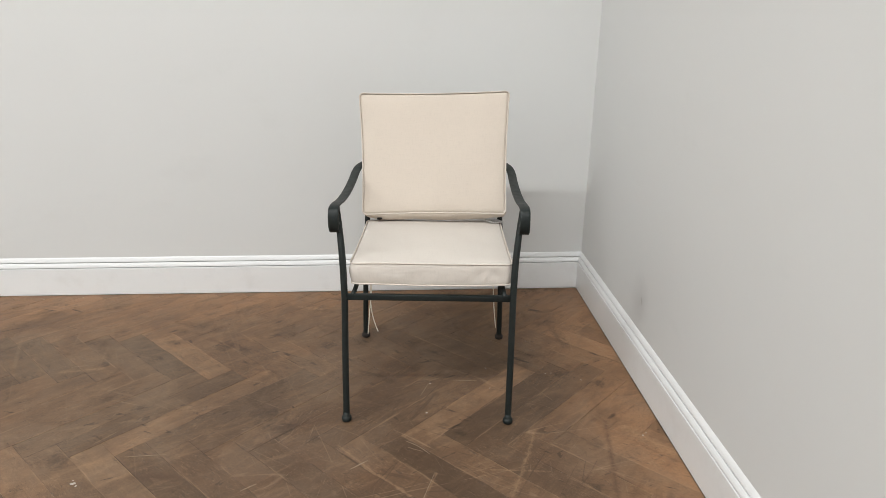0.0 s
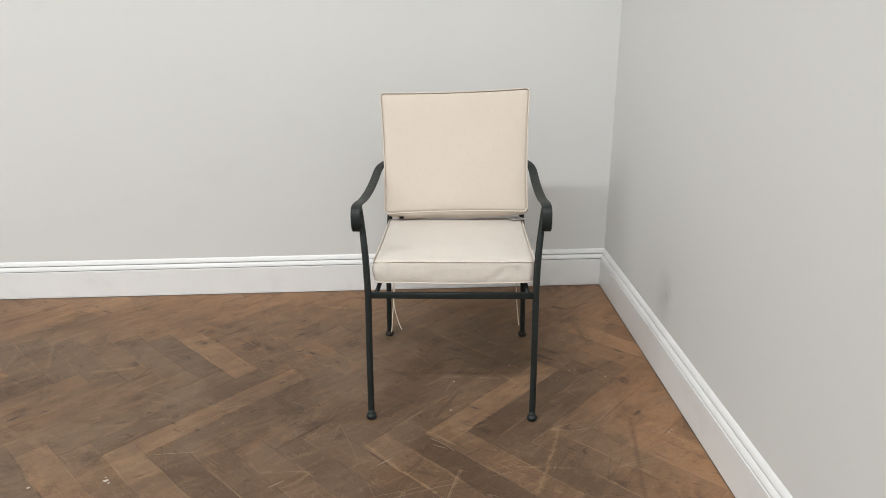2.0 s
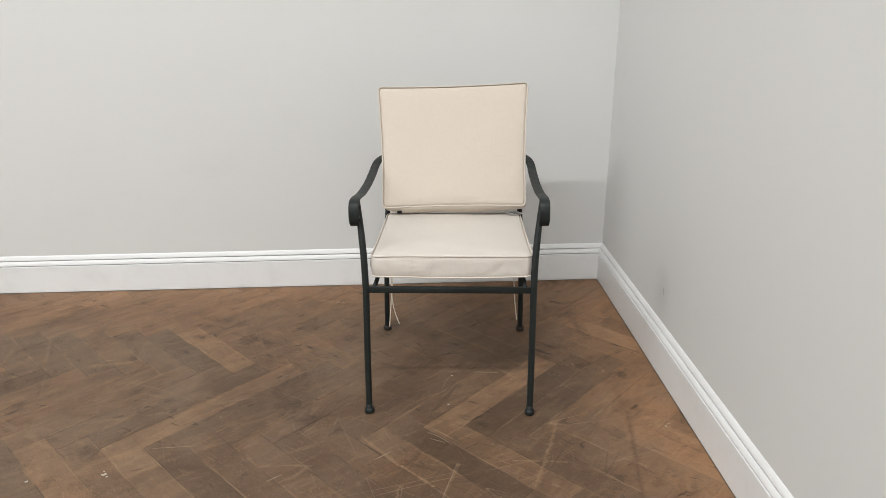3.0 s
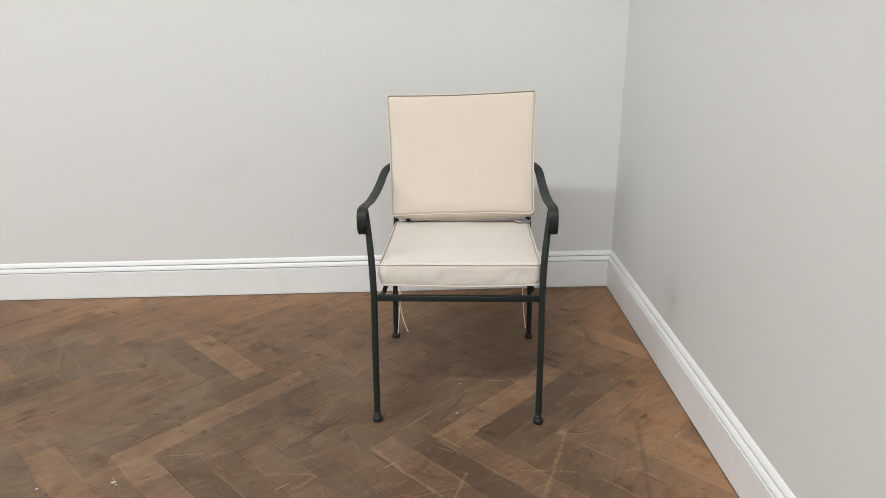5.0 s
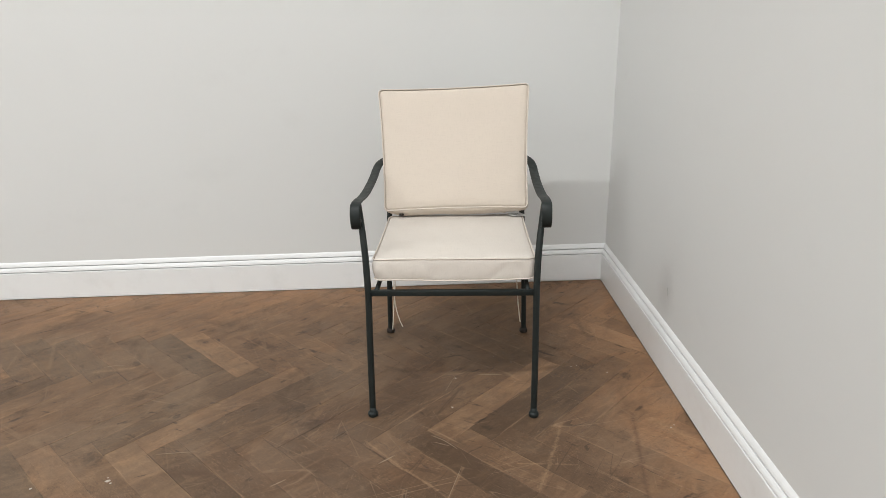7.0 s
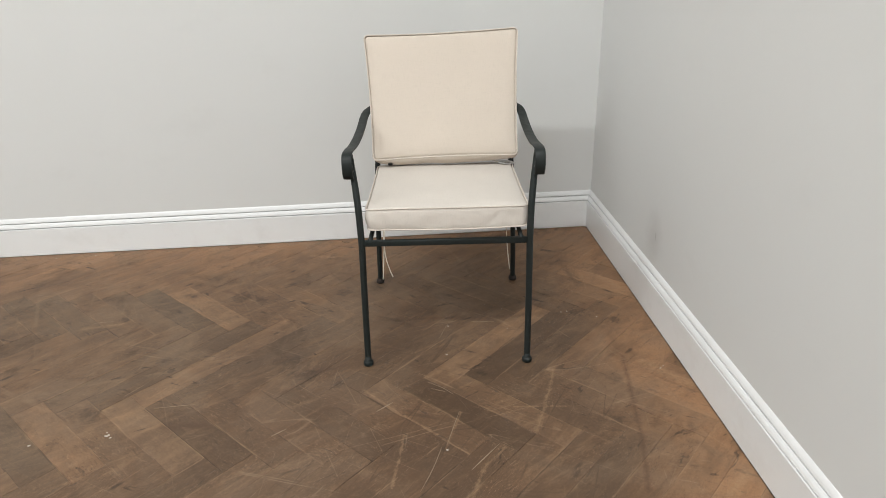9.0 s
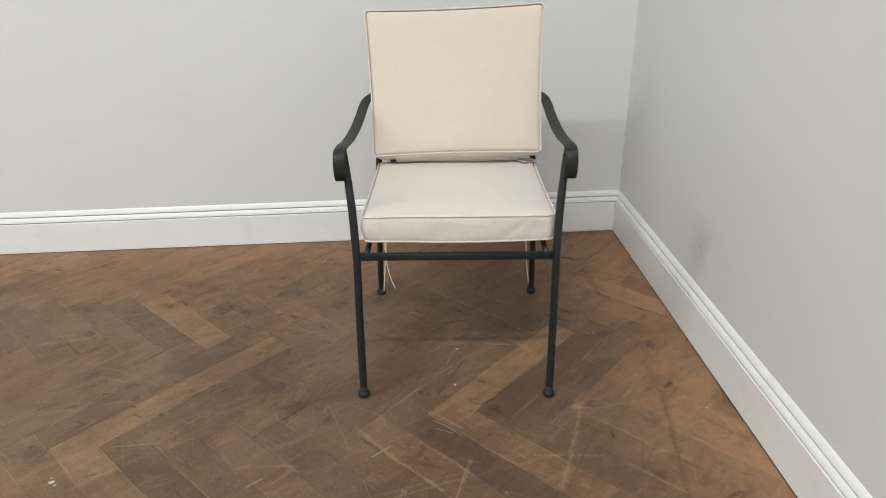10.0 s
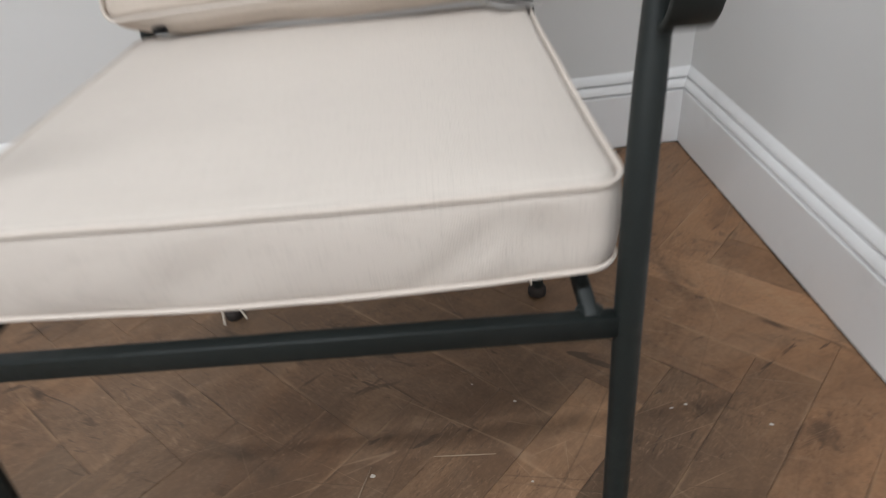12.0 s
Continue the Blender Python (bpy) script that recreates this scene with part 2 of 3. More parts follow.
    colour = n.mix(n.math("MULTIPLY", n.ramp(haze, [(0.48, 0.0), (0.62, 1.0)]), 0.26), colour, (0.200, 0.148, 0.108))
    colour = n.mix(n.math("MULTIPLY", n.ramp(haze, [(0.36, 1.0), (0.50, 0.0)]), 0.28), colour, (0.088, 0.060, 0.042))
    grit = n.noise(at, 150, 4, 0.7)
    colour = n.mix(n.math("MULTIPLY", n.ramp(grit, [(0.36, 1.0), (0.52, 0.0)]), 0.16), colour, (0.080, 0.054, 0.036))
    colour = n.mix(n.math("MULTIPLY", n.ramp(grit, [(0.54, 0.0), (0.74, 1.0)]), 0.14), colour, (0.300, 0.215, 0.145))
    colour = n.mix(1.0, colour, n.ramp(tint, [(0.0, 0.80), (0.5, 1.0), (1.0, 1.26)]), "MULTIPLY")
    if not joined:
        # the long edges of some boards are rubbed pale
        across = n.math("ABSOLUTE", n.add("ShaderNodeSeparateXYZ", ins={0: local}).outputs[1])
        edge = n.math("ADD", across, n.math("MULTIPLY", n.math("SUBTRACT", n.noise(n.scaled(own, (1, 0.3, 1)), 26, 4, 0.6), 0.5), 0.008))
        edge = n.math("MULTIPLY", n.ramp(edge, [(0.0385, 0.0), (0.0425, 1.0)]), n.ramp(n.noise(n.scaled(own, (1, 8, 1), (5, 5, 0)), 5.5, 2), [(0.50, 0.0), (0.62, 1.0)]))
        colour = n.mix(n.math("MULTIPLY", edge, 0.42), colour, (0.300, 0.205, 0.130))
        # dirt packed into the joints here and there
        packed = n.math("MULTIPLY", n.ramp(across, [(0.0424, 0.0), (0.0430, 1.0)]), n.ramp(n.noise(n.scaled(own, (1, 8, 1), (8, 1, 0)), 7.0, 3), [(0.54, 0.0), (0.62, 1.0)]))
        colour = n.mix(n.math("MULTIPLY", packed, 0.50), colour, (0.035, 0.024, 0.018))
    scratch = None
    for turn, along, wide in ((0.35, 2.0, 75), (2.2, 2.6, 95), (1.05, 2.2, 85), (1.7, 3.0, 110)):
        turned = n.add("ShaderNodeVectorRotate", rotation_type="Z_AXIS", ins={"Vector": at, "Angle": turn}).outputs[0]
        line = n.ramp(n.noise(n.scaled(turned, (along, wide, 1), (turn * 9, 0, 0)), 1.0, 3, 0.55, 1.6), [(0.70, 0.0), (0.73, 1.0)])
        scratch = line if scratch is None else n.math("MAXIMUM", scratch, line)
    patch = n.ramp(n.noise(n.scaled(at, (1, 1, 1), (7, 7, 0)), 3.5, 3), [(0.40, 0.0), (0.56, 1.0)])
    scratch = n.math("MULTIPLY", scratch, patch)
    if not joined:
        uneven = n.math("MULTIPLY", n.math("SUBTRACT", n.noise(n.scaled(at, (1, 1, 1), (3, 3, 0)), 60, 6, 0.75, 1.0), 0.42), 4.0)
        rubbed = along_lines(n, at, RUBS, uneven)
        colour = n.mix(n.math("MULTIPLY", rubbed, 0.40), colour, (0.330, 0.225, 0.140))
        dragged = along_lines(n, at, DRAGS, n.math("MULTIPLY", uneven, 0.5))
        colour = n.mix(n.math("MULTIPLY", dragged, 0.48), colour, (0.070, 0.040, 0.028))
    colour = n.mix(n.math("MULTIPLY", scratch, 0.24), colour, (0.33, 0.25, 0.175))
    # hair-thin scratches that cross one another, thickest where the chair is pulled out
    scored = n.add("ShaderNodeVectorMath", operation="DISTANCE", ins={0: at, 1: (0.12, 1.78, 0.0)}).outputs["Value"]
    scored = n.ramp(n.math("ADD", scored, n.math("MULTIPLY", n.noise(n.scaled(at, (1, 1, 1), (2, 6, 0)), 5.0, 4), 0.5)), [(0.35, 1.0), (0.95, 0.30)])
    for turn, along, wide, thin, strength, shade in ((0.25, 0.55, 9.0, 0.0038, 0.46, (0.33, 0.24, 0.165)), (1.05, 0.60, 11.0, 0.0044, 0.58, (0.050, 0.034, 0.025)), (-0.60, 0.50, 10.0, 0.0038, 0.44, (0.33, 0.24, 0.165)), (1.95, 0.45, 8.0, 0.0034, 0.42, (0.32, 0.235, 0.16)), (-0.25, 0.70, 12.0, 0.0048, 0.54, (0.055, 0.037, 0.027))):
        turned = n.add("ShaderNodeVectorRotate", rotation_type="Z_AXIS", ins={"Vector": at, "Angle": -turn}).outputs[0]
        level = n.noise(n.scaled(turned, (along, wide, 1), (turn * 5, 3, 0)), 1.0, 1, 0.4)
        hair = n.ramp(n.math("ABSOLUTE", n.math("SUBTRACT", level, 0.5)), [(0.0, 1.0), (thin, 0.0)])
        broken = n.ramp(n.noise(n.scaled(turned, (5, 5, 1), (turn * 3, 8, 0)), 1.3, 3), [(0.46, 0.0), (0.54, 1.0)])
        colour = n.mix(n.math("MULTIPLY", n.math("MULTIPLY", n.math("MULTIPLY", hair, broken), scored), strength), colour, shade)
    colour = n.add("ShaderNodeGamma", ins={"Color": colour, "Gamma": 1.20}).outputs[0]
    colour = n.mix(1.0, colour, (1.50, 1.53, 1.55), "MULTIPLY")
    rough = n.mix(stain, n.ramp(figure, [(0.3, 0.44), (0.7, 0.56)]), (0.62, 0.62, 0.62))
    height = n.math("ADD", n.math("MULTIPLY", grain, 0.35), n.math("SUBTRACT", n.math("SUBTRACT", figure, n.math("MULTIPLY", scratch, 0.5)), n.math("MULTIPLY", grub, 1.0)))
    return n.finish(colour, rough, n.bump(height, 0.30, 0.002), gloss=0.28)


def canvas(name, tint):
    n = Nodes(name)
    at = n.coords("Object")
    warp = n.add("ShaderNodeTexWave", bands_direction="X", ins={"Vector": at, "Scale": 330.0, "Distortion": 1.2, "Detail": 2.0}).outputs["Fac"]
    weft = n.add("ShaderNodeTexWave", bands_direction="Y", ins={"Vector": at, "Scale": 330.0, "Distortion": 1.2, "Detail": 2.0}).outputs["Fac"]
    weave = n.math("MULTIPLY", warp, weft)
    slub = n.noise(n.scaled(at, (3, 60, 3)), 4, 4)
    soil = n.noise(at, 6, 5)
    dark = tuple(c * 0.93 for c in tint)
    colour = n.mix(n.math("MULTIPLY", slub, 0.5), tint, dark)
    colour = n.mix(n.math("MULTIPLY", n.ramp(soil, [(0.45, 0.0), (0.75, 1.0)]), 0.18), colour, tuple(c * 0.84 for c in tint))
    thread = n.math("ADD", n.noise(n.scaled(at, (40, 900, 40)), 1.0, 3), n.noise(n.scaled(at, (900, 40, 40), (3, 1, 2)), 1.0, 3))
    colour = n.mix(n.math("MULTIPLY", n.ramp(thread, [(0.70, 1.0), (1.0, 0.0)]), 0.30), colour, tuple(c * 0.74 for c in tint))
    n.bsdf.inputs["Sheen Weight"].default_value = 0.10
    return n.finish(colour, 0.95, n.bump(n.math("ADD", weave, n.math("MULTIPLY", n.math("ADD", slub, thread), 0.6)), 0.14, 0.0005), gloss=0.06)


def painted_iron():
    n = Nodes("painted_iron")
    at = n.coords("Object")
    speck = n.noise(at, 420, 3)
    worn = n.ramp(n.noise(at, 24, 5, 0.65), [(0.55, 0.0), (0.8, 1.0)])
    colour = n.mix(n.math("MULTIPLY", worn, 0.4), (0.0135, 0.0178, 0.0172), (0.0270, 0.0320, 0.0310))
    return n.finish(colour, n.ramp(n.noise(at, 60, 3), [(0.3, 0.46), (0.7, 0.60)]), n.bump(speck, 0.15, 0.0006), gloss=0.32)


def simple(name, colour, rough=0.6, other=None, scale=40.0, metal=0.0):
    n = Nodes(name)
    mixed = n.mix(n.noise(n.coords("Object"), scale, 4), colour, other or tuple(c * 0.8 for c in colour))
    return n.finish(mixed, rough, metal=metal)


def glowing(name, colour, strength):
    n = Nodes(name)
    n.bsdf.inputs["Emission Color"].default_value = (*colour, 1)
    n.bsdf.inputs["Emission Strength"].default_value = strength
    return n.finish((0.8, 0.8, 0.8), 0.5)


PAINT, WHITE, CEILING_PAINT = wall_paint(), gloss_white(), plain_ceiling()
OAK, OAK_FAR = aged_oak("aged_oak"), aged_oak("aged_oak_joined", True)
COVER, SEAT_COVER, PIPING = canvas("cream_canvas", (0.660, 0.582, 0.504)), canvas("seat_canvas", (0.647, 0.595, 0.541)), canvas("piping_canvas", (0.690, 0.625, 0.560))
IRON = painted_iron()
RUST = simple("rusted_iron", (0.030, 0.018, 0.013), 0.75, (0.014, 0.013, 0.012), 55.0)
SUBFLOOR = simple("dark_subfloor", (0.03, 0.022, 0.016), 0.9)
CORD = simple("cotton_cord", (0.78, 0.72, 0.62), 0.9)
PAPER, INK = simple("tag_card", (0.80, 0.80, 0.79), 0.5, (0.74, 0.74, 0.74)), simple("tag_print", (0.25, 0.25, 0.27), 0.6)
BLACK = simple("black_zip", (0.012, 0.012, 0.013), 0.45)
FLECK, SCRATCHED, SCUFF = simple("white_paint_fleck", (0.50, 0.455, 0.40), 0.8), simple("bare_wood_scratch", (0.30, 0.225, 0.155), 0.7), simple("grey_scuff", (0.50, 0.49, 0.47), 0.7)
GLOW = glowing("lamp_diffuser", (1.0, 0.975, 0.94), 6.0)
# greyed copy of the white paint, holds the shade of the baseboard grooves
GROOVE_SHADE = simple("shaded_white_paint", (0.46, 0.46, 0.45), 0.7, (0.30, 0.30, 0.29), 30.0)
STEEL = simple("white_steel", (0.75, 0.75, 0.75), 0.4)


# ---- mesh helpers ----
def part(name, bm, material, parent=None, label="", smooth=True):
    """One mesh object from a bmesh, under a thing or under a part."""
    bmesh.ops.recalc_face_normals(bm, faces=bm.faces)
    data = bpy.data.meshes.new(name)
    bm.to_mesh(data)
    bm.free()
    data.materials.append(material)
    if smooth:
        data.polygons.foreach_set("use_smooth", [True] * len(data.polygons))
    ob = new(name, data)
    if parent is not None:
        ob.parent = parent
    if label:
        tagged(ob, label)
    return ob


def empty(name, m):
    ob = new(name)
    ob.empty_display_size = 0.1
    ob.matrix_world = m
    return ob


def add_box(bm, low, high):
    corners = [bm.verts.new((x, y, z)) for z in (low[2], high[2]) for y in (low[1], high[1]) for x in (low[0], high[0])]
    for face in ((0, 1, 3, 2), (4, 5, 7, 6), (0, 1, 5, 4), (2, 3, 7, 6), (0, 2, 6, 4), (1, 3, 7, 5)):
        bm.faces.new([corners[i] for i in face])


def box(low, high):
    bm = bmesh.new()
    add_box(bm, low, high)
    return bm


def spline(points, steps=8, closed=False):
    """Catmull-Rom through points."""
    pts = [Vector(p) for p in points]
    count, out = len(pts), []
    for i in range(count if closed else count - 1):
        if closed:
            a, b, c, d = (pts[(i + k) % count] for k in (-1, 0, 1, 2))
        else:
            a, b, c, d = pts[max(i - 1, 0)], pts[i], pts[i + 1], pts[min(i + 2, count - 1)]
        for k in range(steps):
            s = k / steps
            out.append(0.5 * (2 * b + (c - a) * s + (2 * a - 5 * b + 4 * c - d) * s * s + (3 * b - 3 * c + d - a) * s ** 3))
    if not closed:
        out.append(pts[-1])
    return out


def sweep(bm, path, section, up=(0, 0, 1), closed=False, side=None):
    """Carry a section (pairs across, up) along a path. side: one fixed direction across, or none. A section may be a function of the share of the way."""
    rings, count = [], len(path)
    for i, p in enumerate(path):
        if closed:
            ahead = path[(i + 1) % count] - path[i - 1]
        else:
            ahead = path[min(i + 1, count - 1)] - path[max(i - 1, 0)]
        ahead = ahead.normalized()
        across = Vector(side) if side is not None else ahead.cross(Vector(up))
        across = (across - ahead * across.dot(ahead)).normalized()
        above = across.cross(ahead)
        shape = section(i / max(count - 1, 1)) if callable(section) else section
        rings.append([bm.verts.new(p + across * a + above * b) for a, b in shape])
    wide = len(rings[0])
    for i in range(count if closed else count - 1):
        one, two = rings[i], rings[(i + 1) % count]
        for k in range(wide):
            bm.faces.new((one[k], one[(k + 1) % wide], two[(k + 1) % wide], two[k]))
    if not closed:
        bm.faces.new(rings[0])
        bm.faces.new(list(reversed(rings[-1])))


def circle(radius, sides=14):
    return [(radius * math.cos(2 * math.pi * k / sides), radius * math.sin(2 * math.pi * k / sides)) for k in range(sides)]


def rounded(wide, high, radius, steps=3):
    """A rounded rectangle as a section."""
    out = []
    for cx, cy, start in ((1, 1, 0), (-1, 1, 90), (-1, -1, 180), (1, -1, 270)):
        for k in range(steps + 1):
            a = radians(start + 90 * k / steps)
            out.append((cx * (wide / 2 - radius) + radius * math.cos(a), cy * (high / 2 - radius) + radius * math.sin(a)))
    return out


def lathe(bm, profile, at, sides=20):
    """Turn (radius, height) pairs round a standing axis."""
    rings = [[bm.verts.new((at[0] + r * math.cos(2 * math.pi * k / sides), at[1] + r * math.sin(2 * math.pi * k / sides), at[2] + z)) for k in range(sides)] for r, z in profile]
    for one, two in zip(rings, rings[1:]):
        for k in range(sides):
            bm.faces.new((one[k], one[(k + 1) % sides], two[(k + 1) % sides], two[k]))
    bm.faces.new(rings[0])
    bm.faces.new(rings[-1])


# ---- the room ----
def build_room():
    thick = 0.16
    spans = {
        "wall_north": ((WEST - thick, NORTH, -0.1), (EAST + thick, NORTH + thick, CEILING), "pale grey painted plaster wall behind the chair"),
        "wall_east": ((EAST, SOUTH, -0.1), (EAST + thick, NORTH, CEILING), "pale grey painted plaster wall with faint scuffs"),
        "wall_west": ((WEST - thick, SOUTH, -0.1), (WEST, NORTH, CEILING), "pale grey painted plaster side wall"),
        "wall_south": ((WEST - thick, SOUTH - thick, -0.1), (EAST + thick, SOUTH, CEILING), "pale grey painted plaster end wall"),
    }
    for name, (low, high, label) in spans.items():
        tagged(part(name, box(low, high), PAINT, smooth=False), label, "wall", kind="structure")
    tagged(part("ceiling", box((WEST - thick, SOUTH - thick, CEILING), (EAST + thick, NORTH + thick, CEILING + 0.12)), CEILING_PAINT, smooth=False), "plain white painted flat ceiling over the room", "ceiling", kind="structure")


# flat face, a small eased ledge, then two bands that slope back to the wall above narrow grooves
SKIRTING = [(0.0, 0.0015), (0.0175, 0.0015), (0.0175, 0.1196), (0.0171, 0.1210), (0.0150, 0.1224), (0.0070, 0.1228), (0.0070, 0.1262), (0.0158, 0.1266), (0.0156, 0.1290), (0.0138, 0.1350), (0.0108, 0.1410), (0.0088, 0.1440), (0.0012, 0.1444), (0.0012, 0.1478), (0.0086, 0.1482), (0.0082, 0.1510), (0.0062, 0.1570), (0.0034, 0.1630), (0.0012, 0.1664), (0.0, 0.1676)]


def skirting(name, start, end, inward, label):
    """A moulded board along a wall, mitred at both ends. inward: the way into the room."""
    start, end, inward = Vector(start), Vector(end), Vector(inward)
    along = (end - start).normalized()
    bm = bmesh.new()
    count = max(2, int((end - start).length / 0.25))
    rings = []
    for i in range(count + 1):
        ring = []
        for d, z in SKIRTING:
            a, b = start + along * d, end - along * d
            p = a.lerp(b, i / count) + inward * d
            sag = 0.0003 * noise.noise(Vector((p.x * 1.7, p.y * 1.7, z * 4)))
            ring.append(bm.verts.new((p.x + inward.x * sag, p.y + inward.y * sag, z)))
        rings.append(ring)
    for one, two in zip(rings, rings[1:]):
        for k in range(len(SKIRTING) - 1):
            bm.faces.new((one[k], one[k + 1], two[k + 1], two[k]))
    ob = part(name, bm, WHITE, smooth=False)
    # the shade of the two grooves is painted in with a darker grey
    ob.data.materials.append(GROOVE_SHADE)
    bands = len(SKIRTING) - 1
    ob.data.polygons.foreach_set("material_index", [1 if i % bands in (5, 6, 12, 13) else 0 for i in range(len(ob.data.polygons))])
    tagged(ob, label, "baseboard", kind="structure")


def build_skirting():
    skirting("baseboard_north", (WEST, NORTH, 0), (EAST, NORTH, 0), (0, -1, 0), "tall white gloss moulded baseboard behind the chair")
    skirting("baseboard_east", (EAST, NORTH, 0), (EAST, SOUTH, 0), (-1, 0, 0), "tall white gloss moulded baseboard meeting in the corner")
    skirting("baseboard_south", (EAST, SOUTH, 0), (WEST, SOUTH, 0), (0, 1, 0), "tall white gloss moulded baseboard")
    skirting("baseboard_west", (WEST, SOUTH, 0), (WEST, NORTH, 0), (1, 0, 0), "tall white gloss moulded baseboard")


def ceiling_light(x, y, long):
    ob = empty("ceiling_light", pose(x, y, CEILING))
    half = long / 2
    part("housing", box((-half - 0.03, -0.08, -0.05), (half + 0.03, 0.08, 0.0)), STEEL, ob, "white steel housing", smooth=False)
    part("diffuser", box((-half, -0.06, -0.066), (half, 0.06, -0.05)), GLOW, ob, "glowing opal diffuser", smooth=False)
    tagged(ob, "long white linear ceiling light with glowing opal diffuser", "ceiling light", "ceiling lights")


# ---- the chair ----
CHAIR = pose(0.0390, 1.9125, 0, 0, 0, -4.09)


def lean(points):
    """The frame stands a few millimetres out of true above its feet."""
    return [Vector((x + 0.004 * min(1.0, z / 0.38), y, z)) for x, y, z in points]


FOOT = [(0.0096, 0.0300), (0.0100, 0.0185), (0.0116, 0.0160), (0.0140, 0.0142), (0.0151, 0.0115), (0.0152, 0.0050), (0.0145, 0.0012), (0.0128, 0.0)]


def build_chair():
    ob = empty("armchair", CHAIR)
    tagged(ob, "dark green-grey wrought iron armchair with scrolled arms", "chair")
    for s in (-1, 1):
        # front leg and arm post in one round bar, bent at the rail
        bm = bmesh.new()
        way = spline(lean([(s * 0.2460, 0.000, 0.012), (s * 0.2455, 0.014, 0.21), (s * 0.2440, 0.0265, 0.380), (s * 0.2442, 0.0290, 0.415), (s * 0.2480, 0.0450, 0.505), (s * 0.2575, 0.0740, 0.590), (s * 0.2660, 0.0980, 0.6505)]), 7)
        sweep(bm, way, lambda f: circle(0.0098 if f < 0.75 else 0.0098 - 0.0022 * (f - 0.75) / 0.25), up=(1, 0, 0))
        leg = part("front_leg", bm, IRON, ob)
        bm = bmesh.new()
        lathe(bm, FOOT, (s * 0.2460, 0.0, 0.0))
        part("foot", bm, IRON, leg, "turned round foot")
        # rear leg and back post
        bm = bmesh.new()
        way = spline(lean([(s * 0.2545, 0.5515, 0.012), (s * 0.2520, 0.541, 0.12), (s * 0.2455, 0.528, 0.30), (s * 0.2390, 0.522, 0.42), (s * 0.2345, 0.535, 0.50), (s * 0.2330, 0.573, 0.60), (s * 0.2320, 0.628, 0.74), (s * 0.2300, 0.680, 0.875)]), 7)
        sweep(bm, way, circle(0.0094), up=(1, 0, 0))
        leg = part("rear_leg", bm, IRON, ob)
        bm = bmesh.new()
        lathe(bm, FOOT, (s * 0.2545, 0.5515, 0.0))
        part("foot", bm, RUST, leg, "rust-brown turned round foot")
        # flat strap arm that rolls down into a scroll
        bm = bmesh.new()
        way = spline(lean([(s * 0.2340, 0.596, 0.675), (s * 0.2470, 0.572, 0.672), (s * 0.2610, 0.540, 0.666), (s * 0.2670, 0.498, 0.657), (s * 0.2670, 0.42, 0.648), (s * 0.2670, 0.33, 0.643), (s * 0.2675, 0.24, 0.643), (s * 0.2680, 0.17, 0.648), (s * 0.2685, 0.115, 0.6560), (s * 0.2690, 0.080, 0.6590)]), 6)
        turns = 36
        for k in range(1, turns + 1):
            a = radians(90 + 520 * k / turns)
            r = 1.0 - 0.62 * max(0.0, (k / turns - 0.45) / 0.55)
            way.append(Vector((s * 0.2690 + 0.004, 0.0660 + 0.0245 * r * math.cos(a), 0.6230 + 0.0360 * r * math.sin(a))))
        sweep(bm, way, rounded(0.0290, 0.0055, 0.0022, 2), side=(s, 0, 0))
        part("arm", bm, IRON, ob, "flat strap arm rolled into a scroll")
        bm = bmesh.new()
        sweep(bm, lean([(s * 0.2195, 0.026, 0.4045), (s * 0.2200, 0.25, 0.4045), (s * 0.2300, 0.522, 0.4045)]), rounded(0.011, 0.015, 0.003, 2))
        lathe(bm, [(0.0095, -0.0080), (0.0105, -0.001), (0.0082, 0.0018), (0.005, 0.003)], (s * 0.2195 + 0.004, 0.0345, 0.408), 12)
        part("side_rail", bm, IRON, ob)
    bm = bmesh.new()
    sweep(bm, lean([(-0.2440, 0.0280, 0.4008), (0, 0.0280, 0.4008), (0.2440, 0.0280, 0.4008)]), rounded(0.0125, 0.0182, 0.0018, 2))
    part("front_rail", bm, IRON, ob)
    bm = bmesh.new()
    sweep(bm, lean([(-0.2380, 0.522, 0.4060), (0.2380, 0.522, 0.4060)]), rounded(0.011, 0.018, 0.003, 2))
    part("rear_rail", bm, IRON, ob)
    for y, z in ((0.13, 0.4260), (0.25, 0.4225), (0.37, 0.4190)):
        bm = bmesh.new()
        sweep(bm, lean([(-0.2280, y, z), (0.2280, y, z)]), rounded(0.028, 0.009, 0.002, 2))
        part("seat_slat", bm, IRON, ob)
    for z, y in ((0.565, 0.559), (0.862, 0.675)):
        bm = bmesh.new()
        sweep(bm, [Vector((-0.2330, y, z)), Vector((0.2330, y, z))], rounded(0.010, 0.018, 0.003, 2))
        part("back_rail", bm, IRON, ob)
    for x in (-0.15, -0.05, 0.05, 0.15):
        bm = bmesh.new()
        sweep(bm, [Vector((x, 0.559, 0.565)), Vector((x, 0.675, 0.862))], circle(0.0055, 10), up=(1, 0, 0))
        part("back_bar", bm, IRON, ob)


